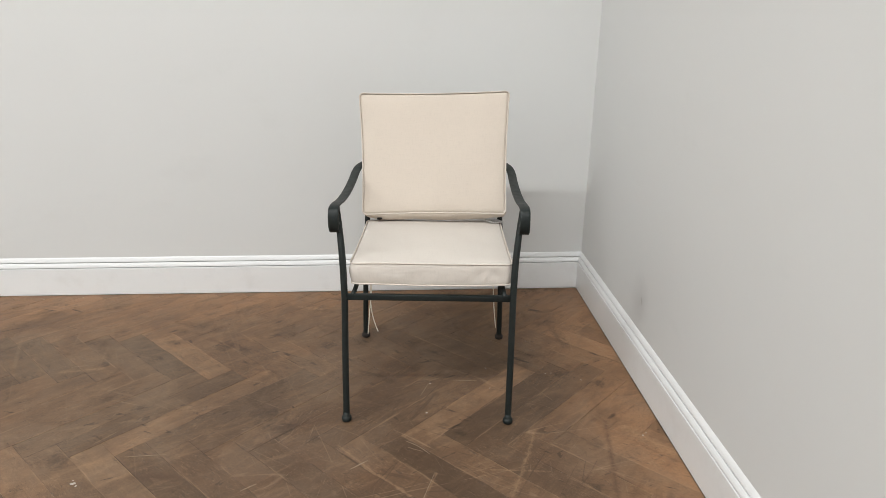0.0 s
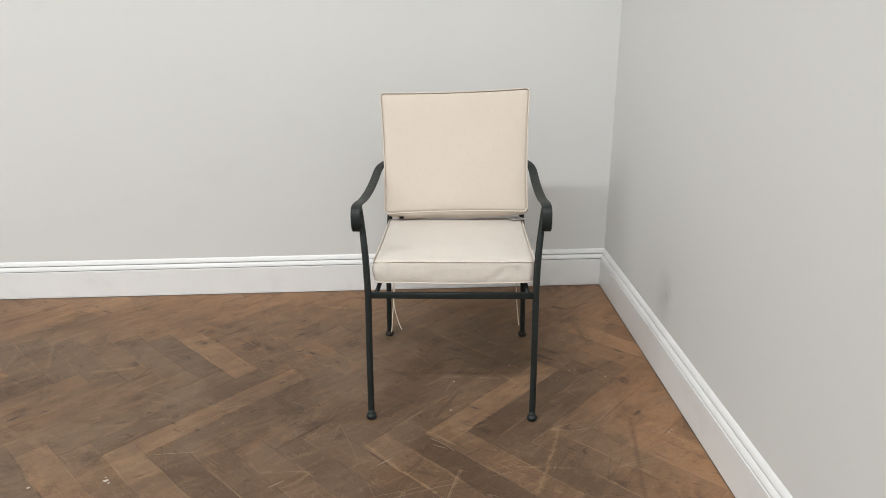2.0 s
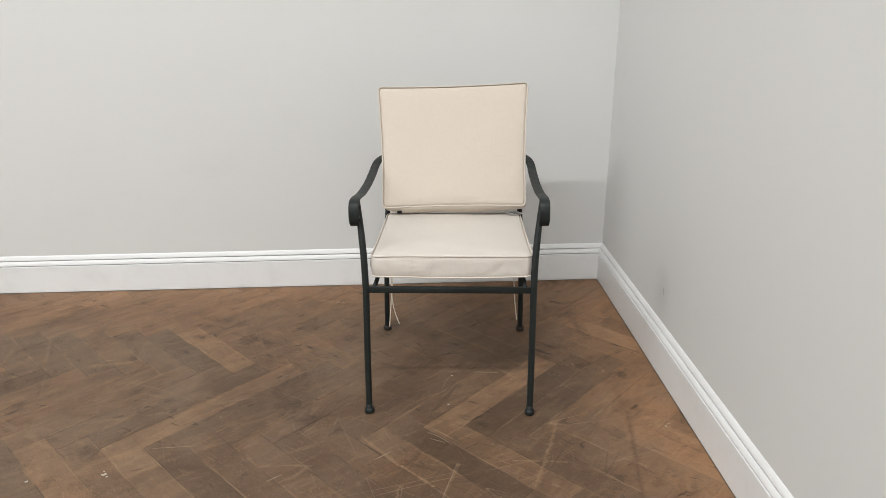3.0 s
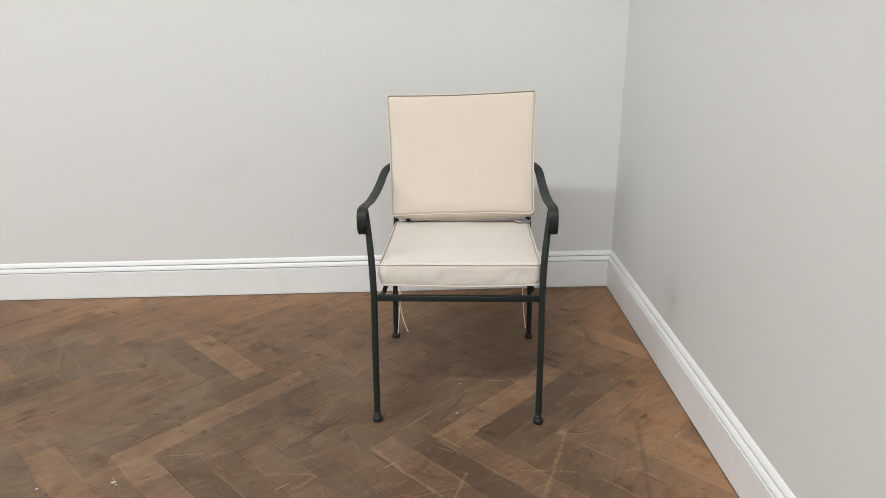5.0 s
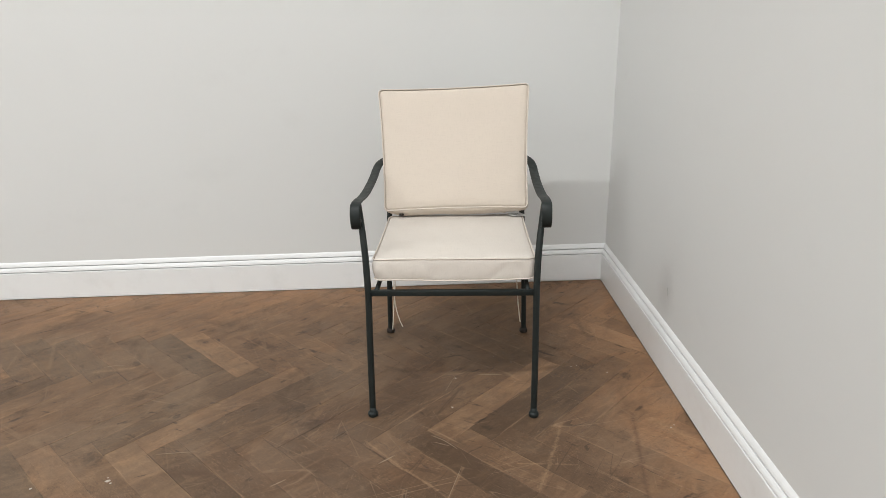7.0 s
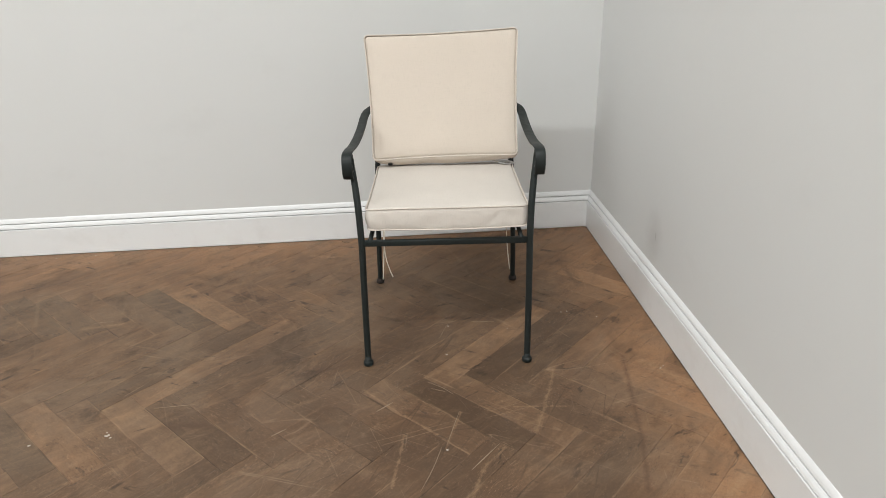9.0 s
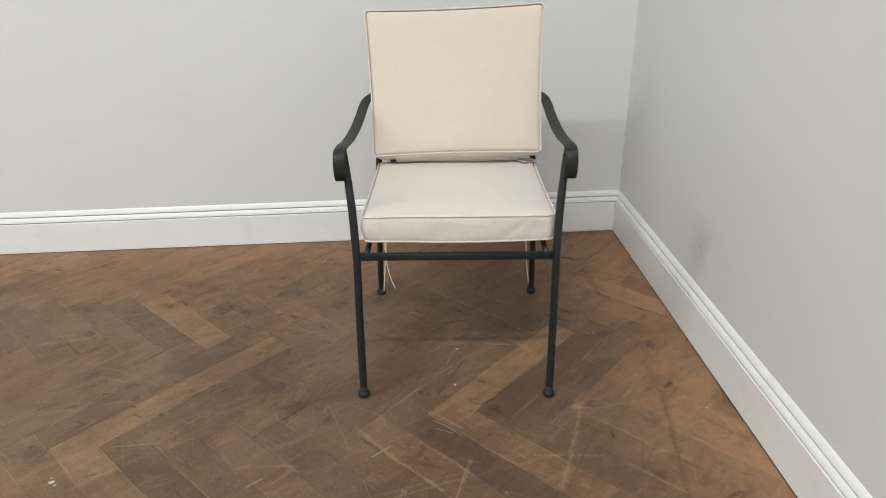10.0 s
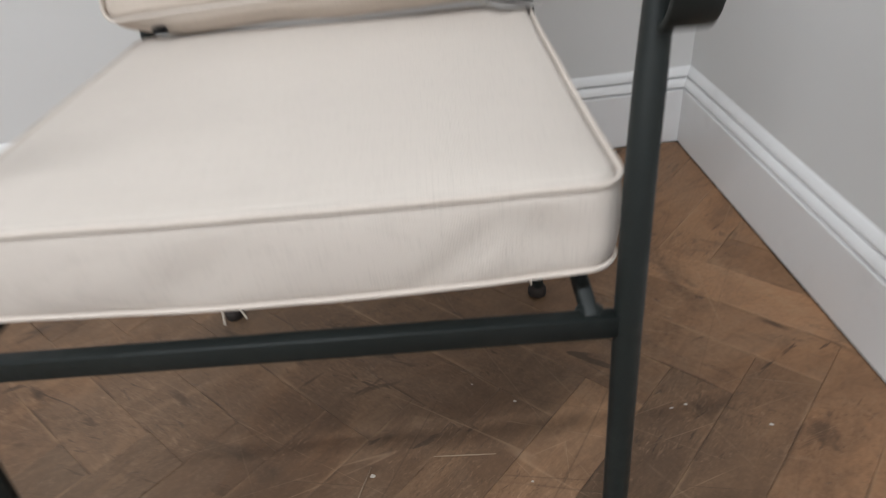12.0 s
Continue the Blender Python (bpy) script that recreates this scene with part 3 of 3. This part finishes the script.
class Plan:
    """The outline of a cushion: a soft rectangle with rounded corners and faintly hollow sides. taper: how much wider it is at +y. bow: how far its middle stands out at -y. arch: how far the upper seam rises there."""

    def __init__(self, half_x, half_y, radius, taper=0.0, pull=0.0, seed=0.0, bow=0.0, arch=0.0):
        self.half_x, self.half_y, self.radius, self.taper, self.pull, self.seed, self.bow, self.arch = half_x, half_y, radius, taper, pull, seed, bow, arch

    def at(self, x, y, grow=0.0):
        """Where a point of the plain rectangle comes to lie."""
        hx, hy, r = self.half_x, self.half_y, self.radius
        dx, dy = abs(x) - (hx - r), abs(y) - (hy - r)
        if dx > 0 and dy > 0:
            shrink = max(dx, dy) / math.hypot(dx, dy)
            x, y = math.copysign(hx - r + dx * shrink, x), math.copysign(hy - r + dy * shrink, y)
        sx, sy = x / hx, y / hy
        px = x * (1 + self.taper * sy) - self.pull * sx * abs(sx) * (1 - sy * sy)
        py = y - self.pull * sy * abs(sy) * (1 - sx * sx)
        if sy < 0:
            py += self.bow * sy * (1 - sx * sx)
        if grow:
            out = Vector((sx ** 15 / hx, sy ** 15 / hy)).normalized()
            px, py = px + out.x * grow, py + out.y * grow
        return Vector((px, py))

    def lift(self, p, f):
        """How far the seams wander up and down, at a share f of the thickness."""
        front = max(0.0, -p.y / self.half_y) ** 4 * max(0.0, 1 - (p.x / self.half_x) ** 2)
        return self.arch * f * front + 0.0024 * noise.noise(Vector((p.x * 6 + self.seed, p.y * 6, 5))) + 0.0006 * noise.noise(Vector((p.x * 24, p.y * 24, self.seed)))

    def rim(self):
        """The plain rectangle's edge, point by point, with the corners closely set."""
        out = []
        for a, b in (((-1, -1), (1, -1)), ((1, -1), (1, 1)), ((1, 1), (-1, 1)), ((-1, 1), (-1, -1))):
            for f in steps_of(44)[:-1]:
                u = 0.5 + f / 2
                out.append(((a[0] + (b[0] - a[0]) * u) * self.half_x, (a[1] + (b[1] - a[1]) * u) * self.half_y))
        return out


def steps_of(count):
    """Even steps from -1 to 1, drawn together towards both ends."""
    return [math.copysign(1 - (1 - abs(k / (count / 2) - 1)) ** 2.1, k - count / 2) for k in range(count + 1)]


def cushion_cover(plan, thick, crown, crease=None, slant=0.0, sag=0.0, tuck=0.0):
    """A boxed cushion: a band round the sides, gently domed faces drawn in along the seams. +z is its face.
    slant: how far the lower edge stands out at -y. tuck: the share by which it is narrower below."""
    bm = bmesh.new()
    count, layers = 44, 12
    steps, rises = steps_of(count), steps_of(layers)
    made = {}

    def vert(i, j, k):
        if (i, j, k) in made:
            return made[i, j, k]
        x, y, f = steps[i] * plan.half_x, steps[j] * plan.half_y, 0.5 + rises[k] / 2
        p = plan.at(x, y)
        lift = plan.lift(p, f)
        if 0 < k < layers or i in (0, count) or j in (0, count):
            swell = 0.0062 * math.sin(math.pi * f) ** 0.5 - 0.0034
            swell += (noise.noise(Vector((p.x * 9 + plan.seed, p.y * 9, f))) * 0.0030 + noise.noise(Vector((p.x * 26 + plan.seed, p.y * 26, f * 1.5))) * 0.0016) * math.sin(math.pi * f)
            p = plan.at(x, y, swell)
            q = Vector((p.x, p.y, thick * (f - 0.5) + lift))
            if j == 0:
                q.y -= sag * math.sin(math.pi * f) ** 0.45 * (1 - steps[i] ** 4) * (1 - 0.25 * steps[i]) * (1 + 0.25 * noise.noise(Vector((p.x * 8, 1, 3))))
            band = True
        else:
            edge = min(plan.half_x - abs(x), plan.half_y - abs(y))
            dome = (1 - abs(steps[i]) ** 2.4) * (1 - abs(steps[j]) ** 2.4)
            rise = min(1.0, edge / 0.034)
            puff = 0.0050 * rise * (2 - rise) + crown * dome
            groove = 0.0100 * math.exp(-((edge - 0.0030) / 0.0015) ** 2)
            wob = noise.noise(Vector((p.x * 4.5 + plan.seed, p.y * 4.5, plan.seed))) * 0.0040 + noise.noise(Vector((p.x * 13, p.y * 13 + plan.seed, 2))) * 0.0018
            wob += noise.noise(Vector((p.x * 38, p.y * 38, plan.seed + 4))) * 0.0016 * math.exp(-edge / 0.030)
            up = 1 if k else -1
            q = Vector((p.x, p.y, up * (thick / 2 + (puff - groove + wob * rise) * (1 if k else 0.3)) + lift * (1 - rise)))
            band = False
        if crease is not None:
            q += crease(q, band, f)
        q.x *= 1 - tuck * (0.5 - max(-0.5, min(0.5, q.z / thick)))
        if q.y < 0:
            q.y -= slant * (0.5 - max(-0.5, min(0.5, q.z / thick))) * (q.y / -plan.half_y)
        made[i, j, k] = bm.verts.new(q)
        return made[i, j, k]

    for k in (0, layers):
        for i in range(count):
            for j in range(count):
                bm.faces.new((vert(i, j, k), vert(i + 1, j, k), vert(i + 1, j + 1, k), vert(i, j + 1, k)))
    for k in range(layers):
        for a in range(count):
            for fixed in (0, count):
                bm.faces.new((vert(a, fixed, k), vert(a + 1, fixed, k), vert(a + 1, fixed, k + 1), vert(a, fixed, k + 1)))
                bm.faces.new((vert(fixed, a, k), vert(fixed, a + 1, k), vert(fixed, a + 1, k + 1), vert(fixed, a, k + 1)))
    return bm


def cushion_piping(plan, z, radius=0.0020, out_front=0.0, tuck=0.0):
    bm = bmesh.new()
    path = []
    for x, y in plan.rim():
        p = plan.at(x, y, -0.0004)
        q = Vector((p.x * (1 - tuck), p.y, z + plan.lift(plan.at(x, y), 1.0 if z > 0 else 0.0)))
        if y < 0:
            q.y += out_front * y / plan.half_y
        path.append(q)
    sweep(bm, path, circle(radius, 9), closed=True)
    return bm


def cord(name, points, parent, radius=0.0019, label="thin cotton tie cord"):
    bm = bmesh.new()
    sweep(bm, spline(points, 8), circle(radius, 7), up=(1, 0.3, 0.1))
    return part(name, bm, CORD, parent, label)


def seat_crease(q, band, f):
    """Slanting puckers in the front band of the seat cushion."""
    push = Vector((0, 0, 0))
    if band and q.y < -0.19:
        for x0, lean, depth, width in ((0.110, 0.060, 0.0070, 0.011), (0.158, 0.030, 0.0040, 0.008), (-0.06, 0.050, 0.0040, 0.014), (0.205, -0.030, 0.0046, 0.009), (-0.175, -0.02, 0.0030, 0.012)):
            d = (q.x - x0 - lean * f) / width
            push.y += depth * math.exp(-d * d) * math.sin(math.pi * min(1, f * 1.15))
    return push


def build_seat_cushion():
    thick = 0.060
    ob = empty("seat_cushion", CHAIR @ pose(0.0080, 0.2730, 0.4607, -1.75, 0, 0.7))
    tagged(ob, "thick cream canvas seat cushion with self piping on the chair", "cushion", "chair cushions")
    plan = Plan(0.2350, 0.2310, 0.022, taper=-0.004, pull=0.003, seed=3.1, bow=0.012, arch=0.004)
    part("cover", cushion_cover(plan, thick, 0.0130, seat_crease, 0.003, tuck=0.008), SEAT_COVER, ob)
    part("top_piping", cushion_piping(plan, thick / 2), PIPING, ob, "raised piped seam")
    part("bottom_piping", cushion_piping(plan, -thick / 2, out_front=0.003, tuck=0.008), PIPING, ob, "raised piped seam")
    for points in (
        [(-0.212, 0.205, -0.028), (-0.218, 0.214, -0.07), (-0.222, 0.214, -0.20), (-0.232, 0.210, -0.31), (-0.240, 0.206, -0.398)],
        [(-0.210, 0.206, -0.028), (-0.214, 0.216, -0.08), (-0.228, 0.216, -0.21), (-0.226, 0.212, -0.30), (-0.214, 0.207, -0.355), (-0.202, 0.202, -0.386)],
        [(0.210, 0.205, -0.028), (0.212, 0.215, -0.08), (0.216, 0.215, -0.20), (0.222, 0.212, -0.30), (0.230, 0.208, -0.372)],
        [(0.212, 0.206, -0.028), (0.208, 0.216, -0.06), (0.206, 0.216, -0.14), (0.209, 0.215, -0.205)],
    ):
        cord("tie_cord", points, ob)


def build_back_cushion():
    thick = 0.084
    right = Vector((0.4934, -0.0190, 0.0140)).normalized()
    up = Vector((-0.0069, 0.1525, 0.3880))
    up = (up - right * up.dot(right)).normalized()
    front = right.cross(up)
    turn = Matrix((right, up, front)).transposed().to_4x4()
    centre = Vector((0.0044, 0.5138, 0.7245)) - front * thick / 2 - up * 0.002
    ob = empty("back_cushion", CHAIR @ Matrix.Translation(centre) @ turn)
    tagged(ob, "thick cream canvas back cushion leaning a little askew", "cushion", "chair cushions")
    plan = Plan(0.2520, 0.2105, 0.016, taper=0.028, pull=0.0058, seed=8.4)
    part("cover", cushion_cover(plan, thick, 0.0100, sag=0.017), COVER, ob)
    part("front_piping", cushion_piping(plan, thick / 2), PIPING, ob, "raised piped seam")
    part("rear_piping", cushion_piping(plan, -thick / 2), PIPING, ob, "raised piped seam")
    bm = bmesh.new()
    add_box(bm, (-0.195, -0.2270, 0.030), (-0.179, -0.2195, 0.0390))
    bmesh.ops.bevel(bm, geom=bm.edges[:], offset=0.0015, segments=2, affect="EDGES")
    part("zip_pull", bm, BLACK, ob, "small black zip pull")


def build_tag():
    """A card swing tag that lies on the seat below the back cushion."""
    ob = empty("price_tag", CHAIR @ pose(0.2122, 0.4747, 0.4945, 3, 11.5, 43.7))
    tagged(ob, "small white card swing tag poking out over the seat corner", "tag")
    bm = bmesh.new()
    bend = lambda x: 1.2 * x * x
    top, low = [], []
    for k in range(9):
        x = -0.0375 + 0.075 * k / 8
        for y in (-0.0215, 0.0215):
            top.append(bm.verts.new((x, y, bend(x) + 0.0004)))
            low.append(bm.verts.new((x, y, bend(x) - 0.0004)))
    for k in range(8):
        a = 2 * k
        bm.faces.new((top[a], top[a + 2], top[a + 3], top[a + 1]))
        bm.faces.new((low[a], low[a + 1], low[a + 3], low[a + 2]))
        bm.faces.new((top[a], low[a], low[a + 2], top[a + 2]))
        bm.faces.new((top[a + 1], top[a + 3], low[a + 3], low[a + 1]))
    bm.faces.new((top[0], top[1], low[1], low[0]))
    bm.faces.new((top[16], low[16], low[17], top[17]))
    part("card", bm, PAPER, ob, smooth=False)
    for y, x0, x1 in ((0.006, -0.012, 0.020), (-0.002, -0.014, 0.012), (-0.010, -0.014, 0.016)):
        bm = bmesh.new()
        steps = [x0 + (x1 - x0) * k / 4 for k in range(5)]
        for a, b in zip(steps, steps[1:]):
            bm.faces.new([bm.verts.new(p) for p in ((a, y - 0.001, bend(a) + 0.0008), (b, y - 0.001, bend(b) + 0.0008), (b, y + 0.001, bend(b) + 0.0008), (a, y + 0.001, bend(a) + 0.0008))])
        part("print_line", bm, INK, ob, "grey line of small print", smooth=False)
    cord("string", [(-0.030, 0.0, 0.001), (-0.045, 0.012, 0.004), (-0.058, 0.034, 0.002), (-0.052, 0.052, 0.004)], ob, 0.0008, "thin white string")


# ---- small marks ----
def flat_mark(name, points, width, material, label, category, z=0.0014):
    """A thin scratch or scuff that follows a few points on the floor."""
    bm = bmesh.new()
    way = spline([(x, y, z) for x, y in points], 5)
    sweep(bm, way, lambda f: [(a * width * (0.35 + math.sin(math.pi * f)), b) for a, b in ((-0.5, 0), (0.5, 0), (0.3, 0.0006), (-0.3, 0.0006))])
    tagged(part(name, bm, material, smooth=False), label, category, kind="stuff")


def build_marks():
    scratches = [
        [(-0.178, 1.695), (-0.155, 1.713), (-0.132, 1.731)], [(-0.458, 1.621), (-0.440, 1.634), (-0.421, 1.647)],
        [(-0.814, 1.777), (-0.759, 1.780), (-0.703, 1.782)], [(-1.187, 2.284), (-1.159, 2.293), (-1.115, 2.294)],
        [(0.136, 2.144), (0.176, 2.140), (0.216, 2.136)], [(-0.029, 1.816), (0.010, 1.787), (0.043, 1.749)],
        [(-0.020, 1.784), (0.022, 1.763)], [(0.008, 1.540), (0.029, 1.603), (0.052, 1.671)],
        [(-0.068, 1.384), (-0.035, 1.454), (-0.007, 1.531)], [(0.022, 2.051), (0.056, 2.140)], [(0.060, 1.441), (0.093, 1.476), (0.145, 1.531)],
    ]
    for points, wide in zip(scratches, (0.0032, 0.0024, 0.0016, 0.0020, 0.0016, 0.0016, 0.0014, 0.0013, 0.0014, 0.0012, 0.0022)):
        flat_mark("floor_scratch", points, wide, SCRATCHED, "thin pale scratch worn into the oak floor", "scratch")
    rng = random.Random(5)
    flecks = [(-0.904, 1.670, 9), (-0.893, 1.662, 5), (-0.910, 1.684, 4), (0.039, 1.956, 6), (0.007, 1.520, 5), (-1.568, 2.876, 4), (-1.408, 2.886, 5), (0.458, 2.174, 3), (0.677, 1.810, 4), (0.690, 1.821, 3), (-1.100, 1.652, 6), (0.478, 2.177, 4), (0.571, 2.128, 4), (0.255, 2.219, 3), (0.058, 2.126, 5), (0.254, 2.089, 3), (0.20, 2.26, 2)]
    for x, y, size in flecks:
        bm = bmesh.new()
        rim = [bm.verts.new((x + size * 0.001 * rng.uniform(0.45, 1.0) * math.cos(a), y + size * 0.0008 * rng.uniform(0.4, 1.0) * math.sin(a), 0.0012)) for a in (radians(40 * k) for k in range(9))]
        peak = bm.verts.new((x, y, 0.0012 + size * 0.0003))
        for k in range(9):
            bm.faces.new((rim[k], rim[(k + 1) % 9], peak))
        bm.faces.new(list(reversed(rim)))
        tagged(part("paint_fleck", bm, FLECK, smooth=False), "tiny chip of pale paint on the oak floor", "debris", "paint chips on the floor")
    # a short dark scuff on the east wall
    bm = bmesh.new()
    sweep(bm, [Vector((EAST - 0.0004, 2.163, 0.262)), Vector((EAST - 0.0006, 2.168, 0.272)), Vector((EAST - 0.0004, 2.171, 0.286))], [(-0.0012, -0.0004), (0.0012, -0.0004), (0.0008, 0.0004), (-0.0008, 0.0004)], up=(1, 0, 0))
    tagged(part("wall_scuff", bm, SCUFF, smooth=False), "short grey scuff on the painted wall", "scuff", kind="stuff")


# ---- the floor: reclaimed oak laid in herringbone ----
def build_floor():
    tagged_floor = tagged(part("floor", box((WEST, SOUTH, -0.10), (EAST, NORTH, -0.010)), SUBFLOOR, smooth=False), "worn brown reclaimed oak herringbone parquet floor", "floor", kind="structure")
    wide, long_a, long_b = 0.0875, 0.405, 0.567
    origin = (0.5775, 1.5405)
    east, north, west, south = EAST - 0.0188, NORTH - 0.0190, WEST + 0.0200, SOUTH + 0.0200
    r2 = math.sqrt(0.5)

    def clip(poly):
        for axis, limit, sign in ((0, east, 1), (1, north, 1), (0, west, -1), (1, south, -1)):
            out = []
            for a, b in zip(poly, poly[1:] + poly[:1]):
                ina, inb = sign * a[axis] <= sign * limit, sign * b[axis] <= sign * limit
                if ina:
                    out.append(a)
                if ina != inb:
                    s = (limit - a[axis]) / (b[axis] - a[axis])
                    out.append((a[0] + (b[0] - a[0]) * s, a[1] + (b[1] - a[1]) * s))
            poly = out
            if len(poly) < 3:
                return []
        return poly

    def slab(verts, faces, poly, lift, gap, edge=0.0005):
        """One board: a flat top with eased edges and short sides."""
        cx, cy = sum(p[0] for p in poly) / len(poly), sum(p[1] for p in poly) / len(poly)

        def inset(by):
            out = []
            for (ax, ay), (bx, by_), (dx, dy) in zip(poly[-1:] + poly[:-1], poly, poly[1:] + poly[:1]):
                e1, e2 = Vector((bx - ax, by_ - ay)).normalized(), Vector((dx - bx, dy - by_)).normalized()
                n1, n2 = Vector((-e1.y, e1.x)), Vector((-e2.y, e2.x))
                m = n1 + n2
                m = m / max(0.2, m.dot(n1))
                out.append((bx + m.x * by, by_ + m.y * by))
            return out

        base, count = len(verts), len(poly)
        for by, z in ((gap, -0.012), (gap, lift - 0.00035), (gap + edge, lift)):
            verts.extend((x, y, z) for x, y in inset(by))
        for level in (0, 1):
            for k in range(count):
                a, b = base + level * count + k, base + level * count + (k + 1) % count
                faces.append((a, b, b + count, a + count))
        faces.append(tuple(base + 2 * count + k for k in range(count)))

    full = {}
    rest_v, rest_f = [], []
    rng = random.Random(11)
    # how pale (0 to 9) and how warm (0 grey to 9 red-brown) each of the boards round the chair is, row by row from its first number
    rows = (
        ("a", 0, -3, "17582453571844476", "26534674774645588"),
        ("a", 1, -7, "3235418556544344569", "3224325665554545667"),
        ("b", -1, 8, "642568", "653578"),
        ("b", 0, -4, "544328334434912666", "554336345655643788"),
        ("b", 1, -8, "685667675564564434567", "776676776665654556677"),
    )
    tones = {}
    for kind, m, first, pale, warm in rows:
        for k, (a, b) in enumerate(zip(pale, warm)):
            tones[kind, m, first + k] = (int(a) / 9, int(b) / 9)
    boards = []
    for m in range(-14, 12):
        for i in range(-60, 60):
            p0, q0 = origin[0] + m * long_b + i * wide, origin[1] + m * long_a - i * wide
            # a board along the q way, and the one along the p way that starts at its upper end
            boards.append((p0 + wide / 2, q0 + long_a / 2, 135, long_a, tones.get(("a", m, i))))
            boards.append((p0 + long_b / 2, q0 + long_a + wide / 2, 45, long_b, tones.get(("b", m, i))))
    for p, q, degrees, long, pale in boards:
        x, y = (p - q) * r2, (p + q) * r2
        if not (west - 0.4 < x < east + 0.4 and south - 0.4 < y < north + 0.4):
            continue
        a = radians(degrees)
        ca, sa = math.cos(a), math.sin(a)
        corners = [(x + ca * u - sa * v, y + sa * u + ca * v) for u, v in ((-long / 2, -wide / 2), (long / 2, -wide / 2), (long / 2, wide / 2), (-long / 2, wide / 2))]
        poly = clip(corners)
        if not poly:
            continue
        area = 0.5 * sum(s[0] * t[1] - t[0] * s[1] for s, t in zip(poly, poly[1:] + poly[:1]))
        if area < 0.0004:
            continue
        lift, chance, gap = rng.uniform(-0.0004, 0.0004), rng.random(), rng.choice((0.00003, 0.00005, 0.0001, 0.0003))
        if x > 0.42 or y > 2.62:
            gap += 0.00012
        if not (x > -2.15 and y > 0.75):
            slab(rest_v, rest_f, poly, lift, 0.0004)
            continue
        whole = abs(area - long * wide) < 1e-6
        if whole and (long, gap) in full:
            data = full[long, gap]
        else:
            verts, faces = [], []
            local = [((px - x) * ca + (py - y) * sa, -(px - x) * sa + (py - y) * ca) for px, py in poly]
            slab(verts, faces, local, 0.0, gap)
            data = bpy.data.meshes.new("plank")
            data.from_pydata(verts, [], faces)
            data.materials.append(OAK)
            if whole:
                full[long, gap] = data
        plank = new("plank", data)
        plank.matrix_world = pose(x, y, lift, rng.uniform(-0.08, 0.08), rng.uniform(-0.03, 0.03), degrees)
        shade, warm = (0.24 + 0.46 * chance, 0.3 + 0.4 * ((chance * 7.3) % 1)) if pale is None else (0.47 + 0.38 * math.copysign(abs(2 * pale[0] - 1) ** 1.2, pale[0] - 0.5), pale[1])
        plank.color = (shade, warm, 0, 1)
        plank.parent = tagged_floor
    data = bpy.data.meshes.new("far_planks")
    data.from_pydata(rest_v, [], rest_f)
    data.materials.append(OAK_FAR)
    tagged(new("far_planks", data), kind="stuff").parent = tagged_floor


build_room()
build_skirting()
for lamp_x, lamp_y, long, watts in LAMPS:
    ceiling_light(lamp_x, lamp_y, long)
build_chair()
build_seat_cushion()
build_back_cushion()
build_tag()
build_marks()
build_floor()
